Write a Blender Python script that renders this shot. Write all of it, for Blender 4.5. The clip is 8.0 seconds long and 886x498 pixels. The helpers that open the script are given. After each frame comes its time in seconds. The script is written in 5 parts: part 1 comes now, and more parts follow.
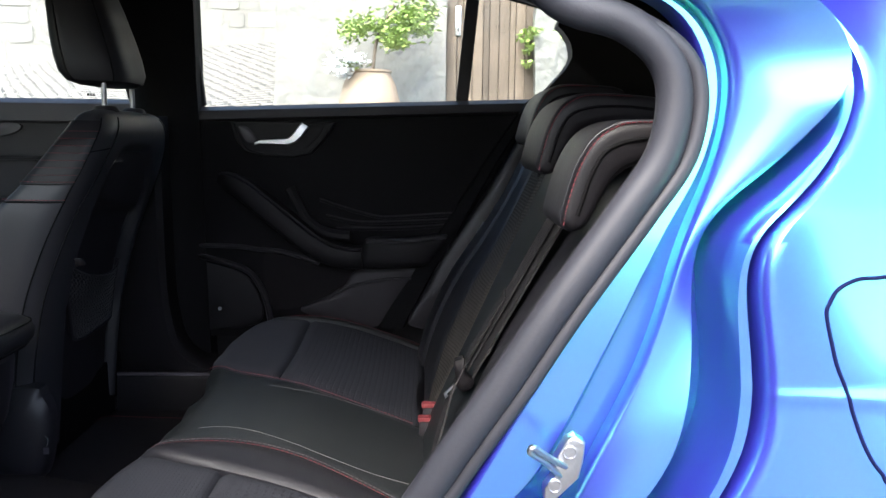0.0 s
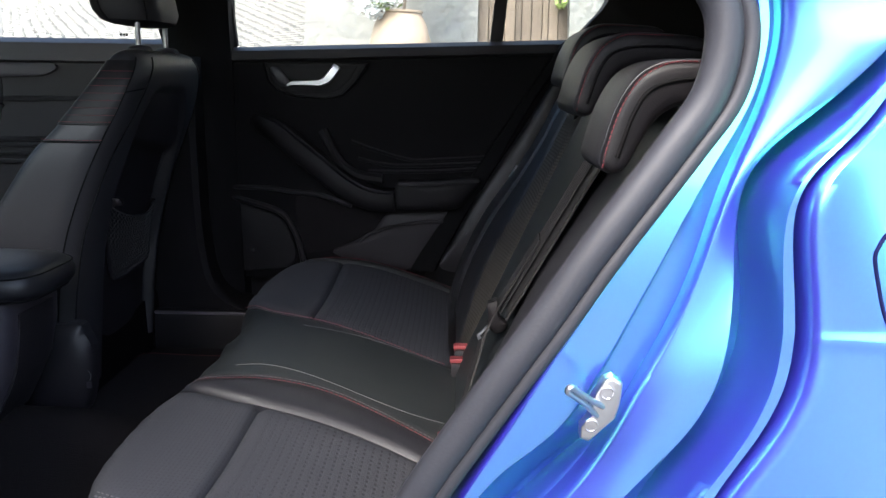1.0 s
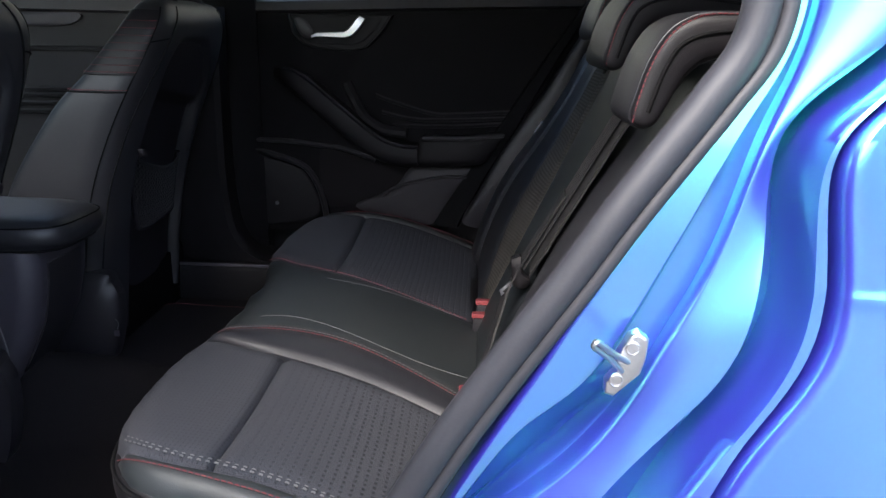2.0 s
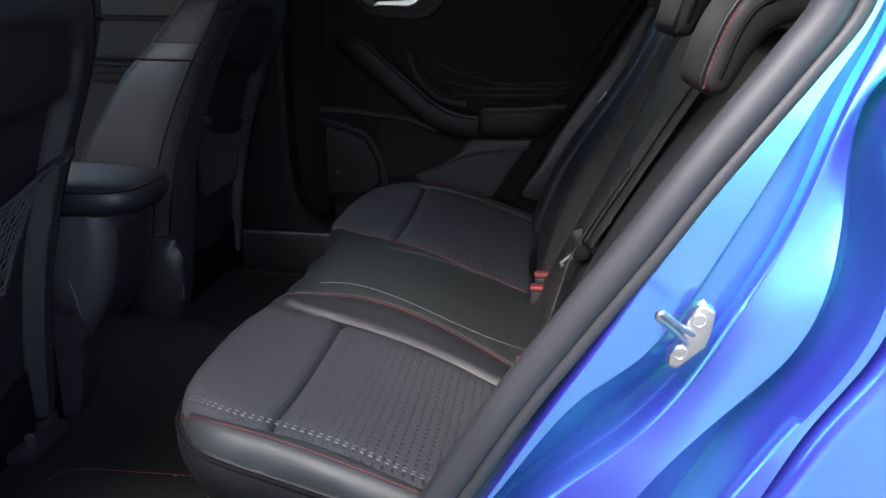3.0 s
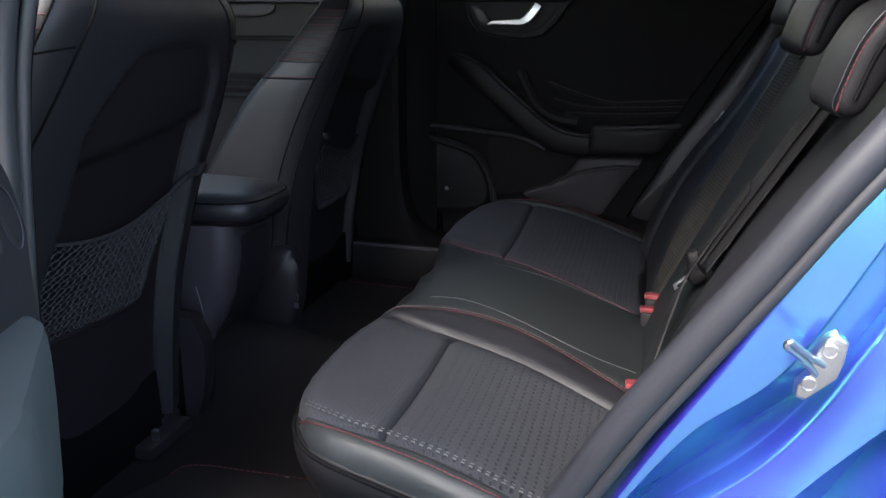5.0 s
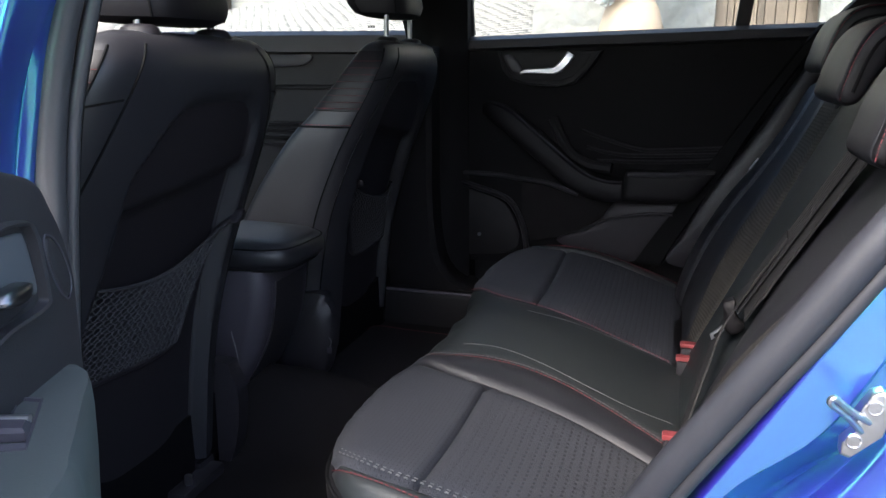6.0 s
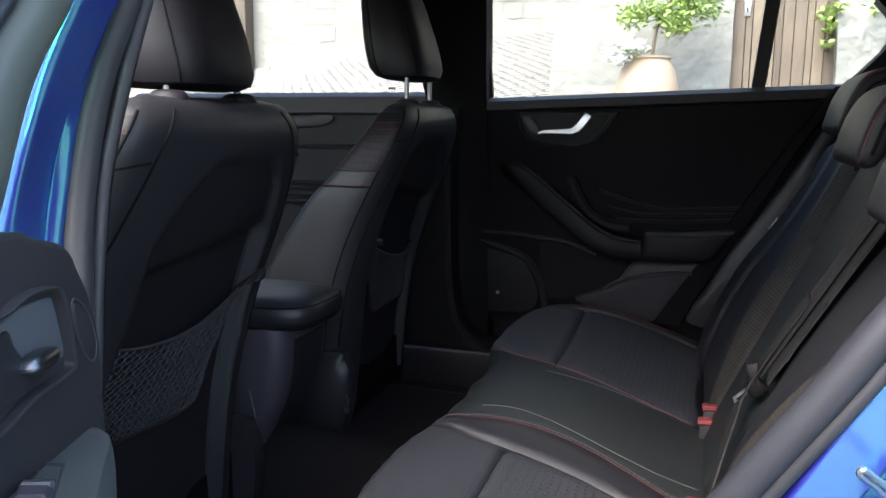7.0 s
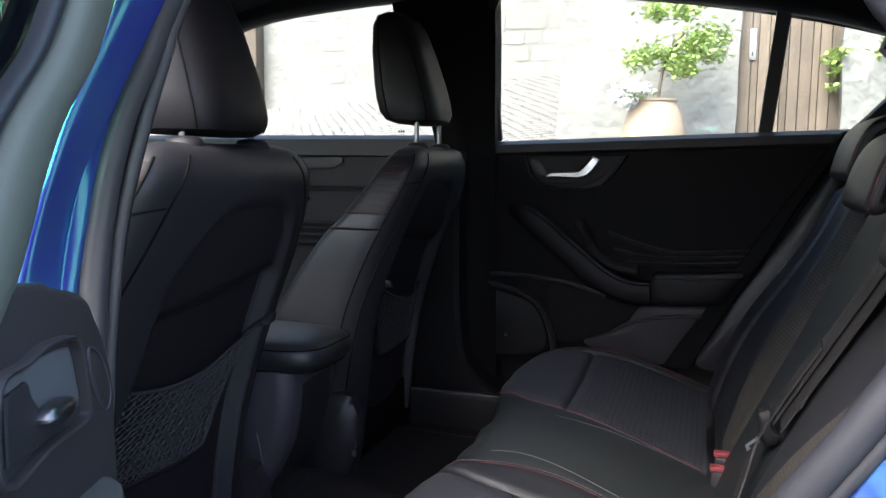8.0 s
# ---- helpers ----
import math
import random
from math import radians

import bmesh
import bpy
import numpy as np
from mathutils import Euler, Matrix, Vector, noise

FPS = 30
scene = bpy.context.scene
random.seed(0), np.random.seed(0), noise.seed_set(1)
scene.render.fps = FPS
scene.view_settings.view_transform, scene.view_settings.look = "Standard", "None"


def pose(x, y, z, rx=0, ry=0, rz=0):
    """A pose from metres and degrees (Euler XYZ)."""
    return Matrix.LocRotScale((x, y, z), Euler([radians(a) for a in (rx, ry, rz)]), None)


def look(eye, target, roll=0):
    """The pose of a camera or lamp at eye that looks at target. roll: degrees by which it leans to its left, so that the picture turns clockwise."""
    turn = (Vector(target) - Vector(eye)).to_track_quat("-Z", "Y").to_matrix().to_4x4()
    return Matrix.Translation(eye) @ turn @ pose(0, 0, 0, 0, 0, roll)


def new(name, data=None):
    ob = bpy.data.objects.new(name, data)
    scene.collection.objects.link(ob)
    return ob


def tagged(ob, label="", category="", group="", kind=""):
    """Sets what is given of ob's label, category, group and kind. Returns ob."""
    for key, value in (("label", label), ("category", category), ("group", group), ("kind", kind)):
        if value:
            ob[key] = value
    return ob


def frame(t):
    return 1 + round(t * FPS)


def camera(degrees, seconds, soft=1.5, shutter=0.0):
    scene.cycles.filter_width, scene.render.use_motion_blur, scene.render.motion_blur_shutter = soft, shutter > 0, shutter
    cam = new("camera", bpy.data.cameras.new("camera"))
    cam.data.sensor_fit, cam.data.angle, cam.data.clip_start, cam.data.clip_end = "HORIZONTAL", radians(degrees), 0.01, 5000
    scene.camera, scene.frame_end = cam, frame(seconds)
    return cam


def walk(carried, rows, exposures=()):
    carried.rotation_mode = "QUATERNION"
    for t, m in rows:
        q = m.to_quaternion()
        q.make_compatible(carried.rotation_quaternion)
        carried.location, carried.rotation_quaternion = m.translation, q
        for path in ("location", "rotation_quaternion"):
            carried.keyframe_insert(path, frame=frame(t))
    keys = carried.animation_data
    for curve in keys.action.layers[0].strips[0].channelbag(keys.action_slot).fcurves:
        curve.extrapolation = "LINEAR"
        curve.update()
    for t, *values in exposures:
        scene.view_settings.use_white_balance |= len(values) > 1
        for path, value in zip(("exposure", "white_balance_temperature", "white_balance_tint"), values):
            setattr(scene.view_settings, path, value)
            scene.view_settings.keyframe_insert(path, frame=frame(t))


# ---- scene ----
cam = camera(59.0, 8.0)
PATH = [
    (0, (-0.066, -1.216, 0.906), (-0.026, 0.763, 0.619), 0.7),
    (0.5, (-0.058, -1.22, 0.901), (-0.072, 0.748, 0.543), 0.5),
    (1, (-0.074, -1.215, 0.902), (-0.105, 0.739, 0.476), 0.9),
    (2.3, (-0.079, -1.213, 0.895), (-0.199, 0.704, 0.338), 1.4),
    (2.5, (-0.078, -1.208, 0.891), (-0.234, 0.703, 0.321), 1.3),
    (3, (-0.081, -1.209, 0.891), (-0.306, 0.685, 0.29), 1.2),
    (3.5, (-0.085, -1.214, 0.892), (-0.376, 0.668, 0.279), 1.0),
    (4, (-0.089, -1.215, 0.892), (-0.463, 0.652, 0.282), 0.8),
    (4.5, (-0.092, -1.218, 0.893), (-0.523, 0.641, 0.295), 0.8),
    (6, (-0.098, -1.225, 0.902), (-0.66, 0.639, 0.441), 0.4),
    (6.5, (-0.099, -1.226, 0.905), (-0.694, 0.642, 0.511), 0.4),
    (7, (-0.1, -1.228, 0.909), (-0.713, 0.648, 0.587), 0.4),
    (7.5, (-0.1, -1.232, 0.912), (-0.729, 0.647, 0.64), 0.4),
    (8, (-0.104, -1.232, 0.917), (-0.738, 0.652, 0.693), 0.6),
]
walk(cam, [(t, look(eye, target, roll)) for t, eye, target, roll in PATH])

# ---------- light ----------
world = bpy.data.worlds.new("sky")
scene.world = world
world.use_nodes = True
wn = world.node_tree
sky = wn.nodes.new("ShaderNodeTexSky")
sky.sky_type, sky.sun_disc = "NISHITA", False
sky.sun_elevation, sky.sun_rotation = radians(50), radians(200)
sky.air_density, sky.dust_density = 1.0, 3.0
wn.links.new(sky.outputs[0], wn.nodes["Background"].inputs[0])
wn.nodes["Background"].inputs[1].default_value = 0.15
sun = new("sun", bpy.data.lights.new("sun", "SUN"))
sun.data.energy, sun.data.angle, sun.data.color = 1.35, radians(42), (1.0, 0.975, 0.94)
sun.matrix_world = look((-3.0, -7.4, 9.3), (0, 0, 0))
scene.view_settings.exposure = 3.0


# ---------- materials ----------
def mat(name, color, rough=0.5, metal=0.0, grain=0.0, scale=300.0, tint=0.25, big=6.0, coat=0.0, spec=0.5, kind="noise"):
    """A surface with two scales of colour variation and a fine relief."""
    m = bpy.data.materials.new(name)
    m.use_nodes = True
    nt = m.node_tree
    b = nt.nodes["Principled BSDF"]
    tc = nt.nodes.new("ShaderNodeTexCoord")
    n1 = nt.nodes.new("ShaderNodeTexNoise")
    n1.inputs["Scale"].default_value, n1.inputs["Detail"].default_value = big, 5
    n2 = nt.nodes.new("ShaderNodeTexNoise" if kind == "noise" else "ShaderNodeTexVoronoi")
    n2.inputs["Scale"].default_value = scale
    for n in (n1, n2):
        nt.links.new(tc.outputs["Object"], n.inputs["Vector"])
    mix = nt.nodes.new("ShaderNodeMix")
    mix.data_type = "RGBA"
    lo = [c * (1 - tint) for c in color]
    hi = [min(1, c * (1 + tint)) for c in color]
    mix.inputs[6].default_value, mix.inputs[7].default_value = (*lo, 1), (*hi, 1)
    add = nt.nodes.new("ShaderNodeMath")
    add.operation = "MULTIPLY_ADD"
    nt.links.new(n1.outputs[0], add.inputs[0])
    add.inputs[1].default_value = 0.7
    sc = nt.nodes.new("ShaderNodeMath")
    sc.operation = "MULTIPLY"
    sc.inputs[1].default_value = 0.3
    nt.links.new(n2.outputs[0], sc.inputs[0])
    nt.links.new(sc.outputs[0], add.inputs[2])
    nt.links.new(add.outputs[0], mix.inputs[0])
    nt.links.new(mix.outputs[2], b.inputs["Base Color"])
    mr = nt.nodes.new("ShaderNodeMapRange")
    mr.inputs[3].default_value, mr.inputs[4].default_value = max(0.02, rough - 0.08), min(1, rough + 0.08)
    nt.links.new(n1.outputs[0], mr.inputs[0])
    nt.links.new(mr.outputs[0], b.inputs["Roughness"])
    b.inputs["Metallic"].default_value = metal
    b.inputs["Coat Weight"].default_value = coat
    b.inputs["Coat Roughness"].default_value = 0.10
    b.inputs["Specular IOR Level"].default_value = spec
    if grain:
        bump = nt.nodes.new("ShaderNodeBump")
        bump.inputs["Strength"].default_value = grain
        bump.inputs["Distance"].default_value = 0.6 / scale
        nt.links.new(n2.outputs[0], bump.inputs["Height"])
        nt.links.new(bump.outputs[0], b.inputs["Normal"])
    return m


LEATHER = mat("black_leather", (0.0140, 0.0140, 0.0178), 0.47, grain=0.12, scale=700, kind="voronoi")
# black trim with the cabin's dim light put into its colour
TRIM_SHADED = mat("shaded_black_trim", (0.0030, 0.0026, 0.0033), 0.7, grain=0.3, scale=700, kind="voronoi", spec=0.12)
# darker copy of the leather; on head restraints it stands in for shade
LEATHER_DARK = mat("darkened_leather", (0.0070, 0.0064, 0.0080), 0.5, grain=0.12, scale=700, kind="voronoi", spec=0.28)
LEATHER_GREEN = mat("black_leather_centre", (0.0175, 0.0205, 0.0222), 0.47, grain=0.10, scale=700, kind="voronoi", spec=0.42)
FABRIC = mat("charcoal_fabric", (0.0345, 0.0362, 0.0435), 0.9, grain=0.6, scale=900, spec=0.2)
RIBBED = mat("ribbed_fabric", (0.0335, 0.0352, 0.0425), 0.9, grain=0.8, scale=500, spec=0.2)
def pitted(m, x0, x1, px=0.0105, py=0.0105, depth=0.0012):
    """Adds a woven lattice of small dark pits to a fabric, fading in from x0 to x1."""
    nt = m.node_tree
    b = nt.nodes["Principled BSDF"]
    geo = nt.nodes.new("ShaderNodeTexCoord")
    sep = nt.nodes.new("ShaderNodeSeparateXYZ")
    nt.links.new(geo.outputs["Object"], sep.inputs[0])

    def op(kind, a, c=None, v=None):
        n = nt.nodes.new("ShaderNodeMath")
        n.operation = kind
        nt.links.new(a, n.inputs[0])
        if c is not None:
            nt.links.new(c, n.inputs[1])
        elif v is not None:
            n.inputs[1].default_value = v
        return n.outputs[0]
    sx = op("SINE", op("MULTIPLY", sep.outputs[0], v=2 * math.pi / px))
    sy = op("SINE", op("MULTIPLY", sep.outputs[1], v=2 * math.pi / py))
    half = nt.nodes.new("ShaderNodeMath")
    half.operation = "MULTIPLY_ADD"
    nt.links.new(sy, half.inputs[0])
    half.inputs[1].default_value, half.inputs[2].default_value = 0.45, 0.55
    lattice = op("MULTIPLY", sx, half.outputs[0])
    fade = nt.nodes.new("ShaderNodeMapRange")
    fade.inputs[1].default_value, fade.inputs[2].default_value = x0, x1
    nt.links.new(sep.outputs[0], fade.inputs[0])
    pit = nt.nodes.new("ShaderNodeMapRange")
    pit.interpolation_type = "SMOOTHSTEP"
    pit.inputs[1].default_value, pit.inputs[2].default_value = 0.25, 0.8
    nt.links.new(lattice, pit.inputs[0])
    amount = op("MULTIPLY", pit.outputs[0], fade.outputs[0])
    old = b.inputs["Base Color"].links[0].from_socket
    mix = nt.nodes.new("ShaderNodeMix")
    mix.data_type, mix.blend_type = "RGBA", "MULTIPLY"
    mix.inputs[7].default_value = (0.50, 0.50, 0.51, 1)
    nt.links.new(amount, mix.inputs[0])
    nt.links.new(old, mix.inputs[6])
    nt.links.new(mix.outputs[2], b.inputs["Base Color"])
    bump = nt.nodes.new("ShaderNodeBump")
    bump.invert = True
    bump.inputs["Strength"].default_value, bump.inputs["Distance"].default_value = 0.8, depth
    nt.links.new(amount, bump.inputs["Height"])
    nt.links.new(b.inputs["Normal"].links[0].from_socket, bump.inputs["Normal"])
    nt.links.new(bump.outputs[0], b.inputs["Normal"])
    return m


pitted(RIBBED, -0.34, -0.20)
pitted(FABRIC, -0.62, -0.16, 0.0052, 0.0074, 0.0006)


def ribbed(m, pitch):
    """Adds fine woven ribs that run across the car, one above the other."""
    nt = m.node_tree
    b = nt.nodes["Principled BSDF"]
    co, wave, bump, mix = (nt.nodes.new(k) for k in ("ShaderNodeTexCoord", "ShaderNodeTexWave", "ShaderNodeBump", "ShaderNodeMix"))
    wave.bands_direction = "Z"
    wave.inputs["Scale"].default_value, wave.inputs["Distortion"].default_value = 0.314 / pitch, 0.3
    nt.links.new(co.outputs["Object"], wave.inputs["Vector"])
    bump.inputs["Strength"].default_value, bump.inputs["Distance"].default_value = 0.35, 0.0008
    nt.links.new(wave.outputs["Fac"], bump.inputs["Height"])
    nt.links.new(bump.outputs[0], b.inputs["Normal"])
    mix.data_type, mix.blend_type = "RGBA", "MULTIPLY"
    mix.inputs[0].default_value = 0.12
    nt.links.new(b.inputs["Base Color"].links[0].from_socket, mix.inputs[6])
    nt.links.new(wave.outputs["Color"], mix.inputs[7])
    nt.links.new(mix.outputs[2], b.inputs["Base Color"])
    return m


# base colour warmed to cancel blue light bounced off the paint
RIBBED_BACK = ribbed(mat("ribbed_back_fabric", (0.036, 0.033, 0.0295), 0.9, grain=0.4, scale=700, spec=0.2), 0.0055)
PLASTIC = mat("black_plastic", (0.0150, 0.0135, 0.0170), 0.5, grain=0.25, scale=900)
PLASTIC_GREY = mat("grey_plastic", (0.040, 0.0355, 0.046), 0.55, grain=0.25, scale=900)
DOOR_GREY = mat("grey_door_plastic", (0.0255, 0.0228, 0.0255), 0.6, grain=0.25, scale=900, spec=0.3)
# green grey with the sky's light on the armrest put into the colour
ARM_SKYLIT = mat("skylit_green_grey_armrest", (0.056, 0.062, 0.060), 0.55, grain=0.2, scale=900)
FRAME_GREY = mat("olive_grey_frame_trim", (0.080, 0.089, 0.075), 0.6, grain=0.2, scale=900)
SOFT = mat("soft_black_trim", (0.0058, 0.0051, 0.0064), 0.6, grain=0.3, scale=700, kind="voronoi", spec=0.22)
SHELL = mat("seat_shell_plastic", (0.0118, 0.0103, 0.0132), 0.55, grain=0.2, scale=900, spec=0.28)
CARPET = mat("black_carpet", (0.0110, 0.0098, 0.0106), 0.95, grain=0.9, scale=600, spec=0.1)
SILVER_GREY = mat("pale_grey_plastic", (0.075, 0.079, 0.087), 0.5, grain=0.2, scale=900)
MAT_PILE = mat("mat_carpet", (0.0150, 0.0135, 0.0146), 0.95, grain=0.9, scale=600, spec=0.1)
LOWER = mat("dim_black_plastic", (0.0215, 0.0190, 0.0225), 0.6, grain=0.25, scale=900, spec=0.3)
NAVY = mat("shut_line_shade", (0.003, 0.004, 0.03), 0.9, spec=0.1)
CHROME = mat("satin_chrome", (0.60, 0.60, 0.62), 0.3, metal=1.0, tint=0.05)
STEEL_DARK = mat("dark_chrome", (0.20, 0.20, 0.21), 0.3, metal=1.0, tint=0.05)
STEEL = mat("zinc_steel", (0.5, 0.5, 0.52), 0.3, metal=1.0, grain=0.15, scale=120, tint=0.12)
SEAL = mat("rubber_seal", (0.021, 0.0215, 0.027), 0.5, grain=0.1, scale=400, spec=0.32)
# lighter copy of the seal rubber, its highlight put into the colour
SEAL_LIT = mat("lit_rubber_seal", (0.050, 0.049, 0.053), 0.4, grain=0.1, scale=400)
PAINT = mat("blue_metallic_paint", (0.025, 0.012, 0.29), 0.35, metal=0.1, coat=1.0, tint=0.06, big=3, scale=1500, spec=0.8)
_n = PAINT.node_tree
_p = _n.nodes["Principled BSDF"]
_p.inputs["Coat IOR"].default_value, _p.inputs["Coat Roughness"].default_value = 1.55, 0.06
_f, _x = _n.nodes.new("ShaderNodeBsdfGlossy"), _n.nodes.new("ShaderNodeMixShader")
_f.inputs["Color"].default_value, _f.inputs["Roughness"].default_value = (0.12, 0.97, 0.64, 1), 0.24
_x.inputs[0].default_value = 0.335
_n.links.new(_p.outputs[0], _x.inputs[1])
_n.links.new(_f.outputs[0], _x.inputs[2])
_n.links.new(_x.outputs[0], _n.nodes["Material Output"].inputs[0])
RED = mat("red_plastic", (0.21, 0.034, 0.038), 0.45, tint=0.1)
THREAD = mat("red_thread", (0.13, 0.014, 0.02), 0.7, tint=0.2)
PALE = mat("pale_thread", (0.11, 0.11, 0.108), 0.7, tint=0.2)
DULL = mat("grey_thread", (0.085, 0.085, 0.088), 0.7, tint=0.2)
DARKLINE = mat("dark_piping", (0.005, 0.005, 0.0055), 0.85, spec=0.1)
WEBBING = mat("black_webbing", (0.0082, 0.0076, 0.0088), 0.7, grain=0.7, scale=600)
NET = mat("grey_net_cord", (0.026, 0.0245, 0.028), 0.7, tint=0.2)
HEADLINER = mat("dark_headliner", (0.008, 0.008, 0.008), 0.95)
STONE = mat("pale_limestone_wall", (0.20, 0.195, 0.179), 0.9, grain=0.45, scale=14, tint=0.38, big=1.8)
_n = STONE.node_tree
_b = _n.nodes["Principled BSDF"]
_c, _v, _r, _k = (_n.nodes.new(k) for k in ("ShaderNodeTexCoord", "ShaderNodeTexVoronoi", "ShaderNodeMapRange", "ShaderNodeMix"))
_mp = _n.nodes.new("ShaderNodeMapping")
_mp.inputs["Scale"].default_value = (2.6, 2.6, 5.2)
_v.feature = "DISTANCE_TO_EDGE"
_v.inputs["Scale"].default_value = 1.0
_r.inputs[1].default_value, _r.inputs[2].default_value = 0.0, 0.07
_k.data_type, _k.blend_type = "RGBA", "MULTIPLY"
_k.inputs[0].default_value = 0.10
_n.links.new(_c.outputs["Object"], _mp.inputs[0])
_n.links.new(_mp.outputs[0], _v.inputs["Vector"])
_n.links.new(_v.outputs[0], _r.inputs[0])
_n.links.new(_b.inputs["Base Color"].links[0].from_socket, _k.inputs[6])
_n.links.new(_r.outputs[0], _k.inputs[7])
_n.links.new(_k.outputs[2], _b.inputs["Base Color"])
STONE_BLOCK = mat("pale_wall_stone", (0.225, 0.22, 0.205), 0.9, grain=0.4, scale=30, tint=0.2, big=3)
_n = STONE_BLOCK.node_tree
_b = _n.nodes["Principled BSDF"]
_o, _r, _k = (_n.nodes.new(k) for k in ("ShaderNodeObjectInfo", "ShaderNodeMapRange", "ShaderNodeMix"))
_r.inputs[3].default_value, _r.inputs[4].default_value = 0.92, 1.08
_k.data_type, _k.blend_type = "RGBA", "MULTIPLY"
_k.inputs[0].default_value = 1.0
_n.links.new(_o.outputs["Random"], _r.inputs[0])
_n.links.new(_b.inputs["Base Color"].links[0].from_socket, _k.inputs[6])
_n.links.new(_r.outputs[0], _k.inputs[7])
_n.links.new(_k.outputs[2], _b.inputs["Base Color"])
STONE_GREY = mat("grey_rough_stone", (0.19, 0.188, 0.172), 0.9, grain=0.8, scale=12, tint=0.3, big=3)
COBBLE = mat("grey_cobble", (0.20, 0.192, 0.182), 0.85, grain=0.5, scale=40, tint=0.3)
WOOD = mat("weathered_wood", (0.135, 0.104, 0.078), 0.8, grain=0.4, scale=40, tint=0.5, big=4)
_n = WOOD.node_tree
_b = _n.nodes["Principled BSDF"]
_o, _r, _k = (_n.nodes.new(k) for k in ("ShaderNodeObjectInfo", "ShaderNodeMapRange", "ShaderNodeMix"))
_r.inputs[3].default_value, _r.inputs[4].default_value = 0.65, 1.3
_k.data_type, _k.blend_type = "RGBA", "MULTIPLY"
_k.inputs[0].default_value = 1.0
_n.links.new(_o.outputs["Random"], _r.inputs[0])
_n.links.new(_b.inputs["Base Color"].links[0].from_socket, _k.inputs[6])
_n.links.new(_r.outputs[0], _k.inputs[7])
_n.links.new(_k.outputs[2], _b.inputs["Base Color"])
TERRACOTTA = mat("terracotta", (0.30, 0.225, 0.16), 0.85, grain=0.3, scale=60)
LEAF = mat("green_leaf", (0.26, 0.36, 0.10), 0.5, tint=0.4, big=8)
PLASTER = mat("pale_plaster", (0.30, 0.29, 0.27), 0.9, grain=0.05, scale=60, tint=0.08)
PETAL = mat("white_petal", (0.7, 0.7, 0.68), 0.6)
GROUND = mat("paved_ground", (0.085, 0.083, 0.079), 0.9, scale=30, tint=0.1)
GLASS = bpy.data.materials.new("window_glass")
GLASS.use_nodes = True
_g = GLASS.node_tree
_g.nodes.remove(_g.nodes["Principled BSDF"])
_t, _s, _m = (_g.nodes.new(k) for k in ("ShaderNodeBsdfTransparent", "ShaderNodeBsdfGlossy", "ShaderNodeMixShader"))
_t.inputs[0].default_value = (0.9, 0.93, 0.92, 1)
_s.inputs["Roughness"].default_value = 0.02
_m.inputs[0].default_value = 0.05
_g.links.new(_t.outputs[0], _m.inputs[1])
_g.links.new(_s.outputs[0], _m.inputs[2])
_g.links.new(_m.outputs[0], _g.nodes["Material Output"].inputs[0])


TINTED = GLASS.copy()
TINTED.name = "tinted_glass"
TINTED.node_tree.nodes["Transparent BSDF"].inputs[0].default_value = (0.10, 0.13, 0.11, 1)

# darker than real glass, to dim light coming in from the front
SCREEN = GLASS.copy()
SCREEN.name = "dark_windscreen_glass"
SCREEN.node_tree.nodes["Transparent BSDF"].inputs[0].default_value = (0.42, 0.47, 0.45, 1)


# ---------- shape helpers ----------
def spline(pts, n=6, closed=False):
    """Catmull-Rom through the points, n steps a span."""
    P = [Vector(p) for p in pts]
    k = len(P)
    out = []
    for i in range(k if closed else k - 1):
        if closed:
            a, b, c, d = (P[(i + j) % k] for j in (-1, 0, 1, 2))
        else:
            a, b, c, d = (P[min(max(i + j, 0), k - 1)] for j in (-1, 0, 1, 2))
        for s in range(n):
            t = s / n
            out.append(0.5 * ((2 * b) + (c - a) * t + (2 * a - 5 * b + 4 * c - d) * t * t + (3 * b - a - 3 * c + d) * t ** 3))
    if not closed:
        out.append(P[-1])
    return out


def curve1(keys, x):
    """Smooth interpolation of (x, value) keys."""
    xs = [k[0] for k in keys]
    if x <= xs[0]:
        return keys[0][1]
    if x >= xs[-1]:
        return keys[-1][1]
    for i in range(len(keys) - 1):
        if x <= xs[i + 1]:
            h = xs[i + 1] - xs[i]
            t = (x - xs[i]) / h
            k = lambda a, b: (keys[b][1] - keys[a][1]) / (xs[b] - xs[a])
            m0 = k(max(i - 1, 0), i + 1)
            m1 = k(i, min(i + 2, len(keys) - 1))
            return (2 * t ** 3 - 3 * t * t + 1) * keys[i][1] + (t ** 3 - 2 * t * t + t) * h * m0 + (3 * t * t - 2 * t ** 3) * keys[i + 1][1] + (t ** 3 - t * t) * h * m1
    return keys[-1][1]


def step(a, b, x):
    t = min(1.0, max(0.0, (x - a) / (b - a)))
    return t * t * (3 - 2 * t)


def loft(rings, closed=True, caps=True):
    """Skin through rings with equal numbers of points."""
    bm = bmesh.new()
    V = [[bm.verts.new(p) for p in r] for r in rings]
    n = len(V[0])
    for r0, r1 in zip(V, V[1:]):
        for i in range(n if closed else n - 1):
            j = (i + 1) % n
            bm.faces.new((r0[i], r0[j], r1[j], r1[i]))
    if caps and closed:
        bm.faces.new(list(reversed(V[0])))
        bm.faces.new(V[-1])
    bmesh.ops.recalc_face_normals(bm, faces=bm.faces[:])
    return bm


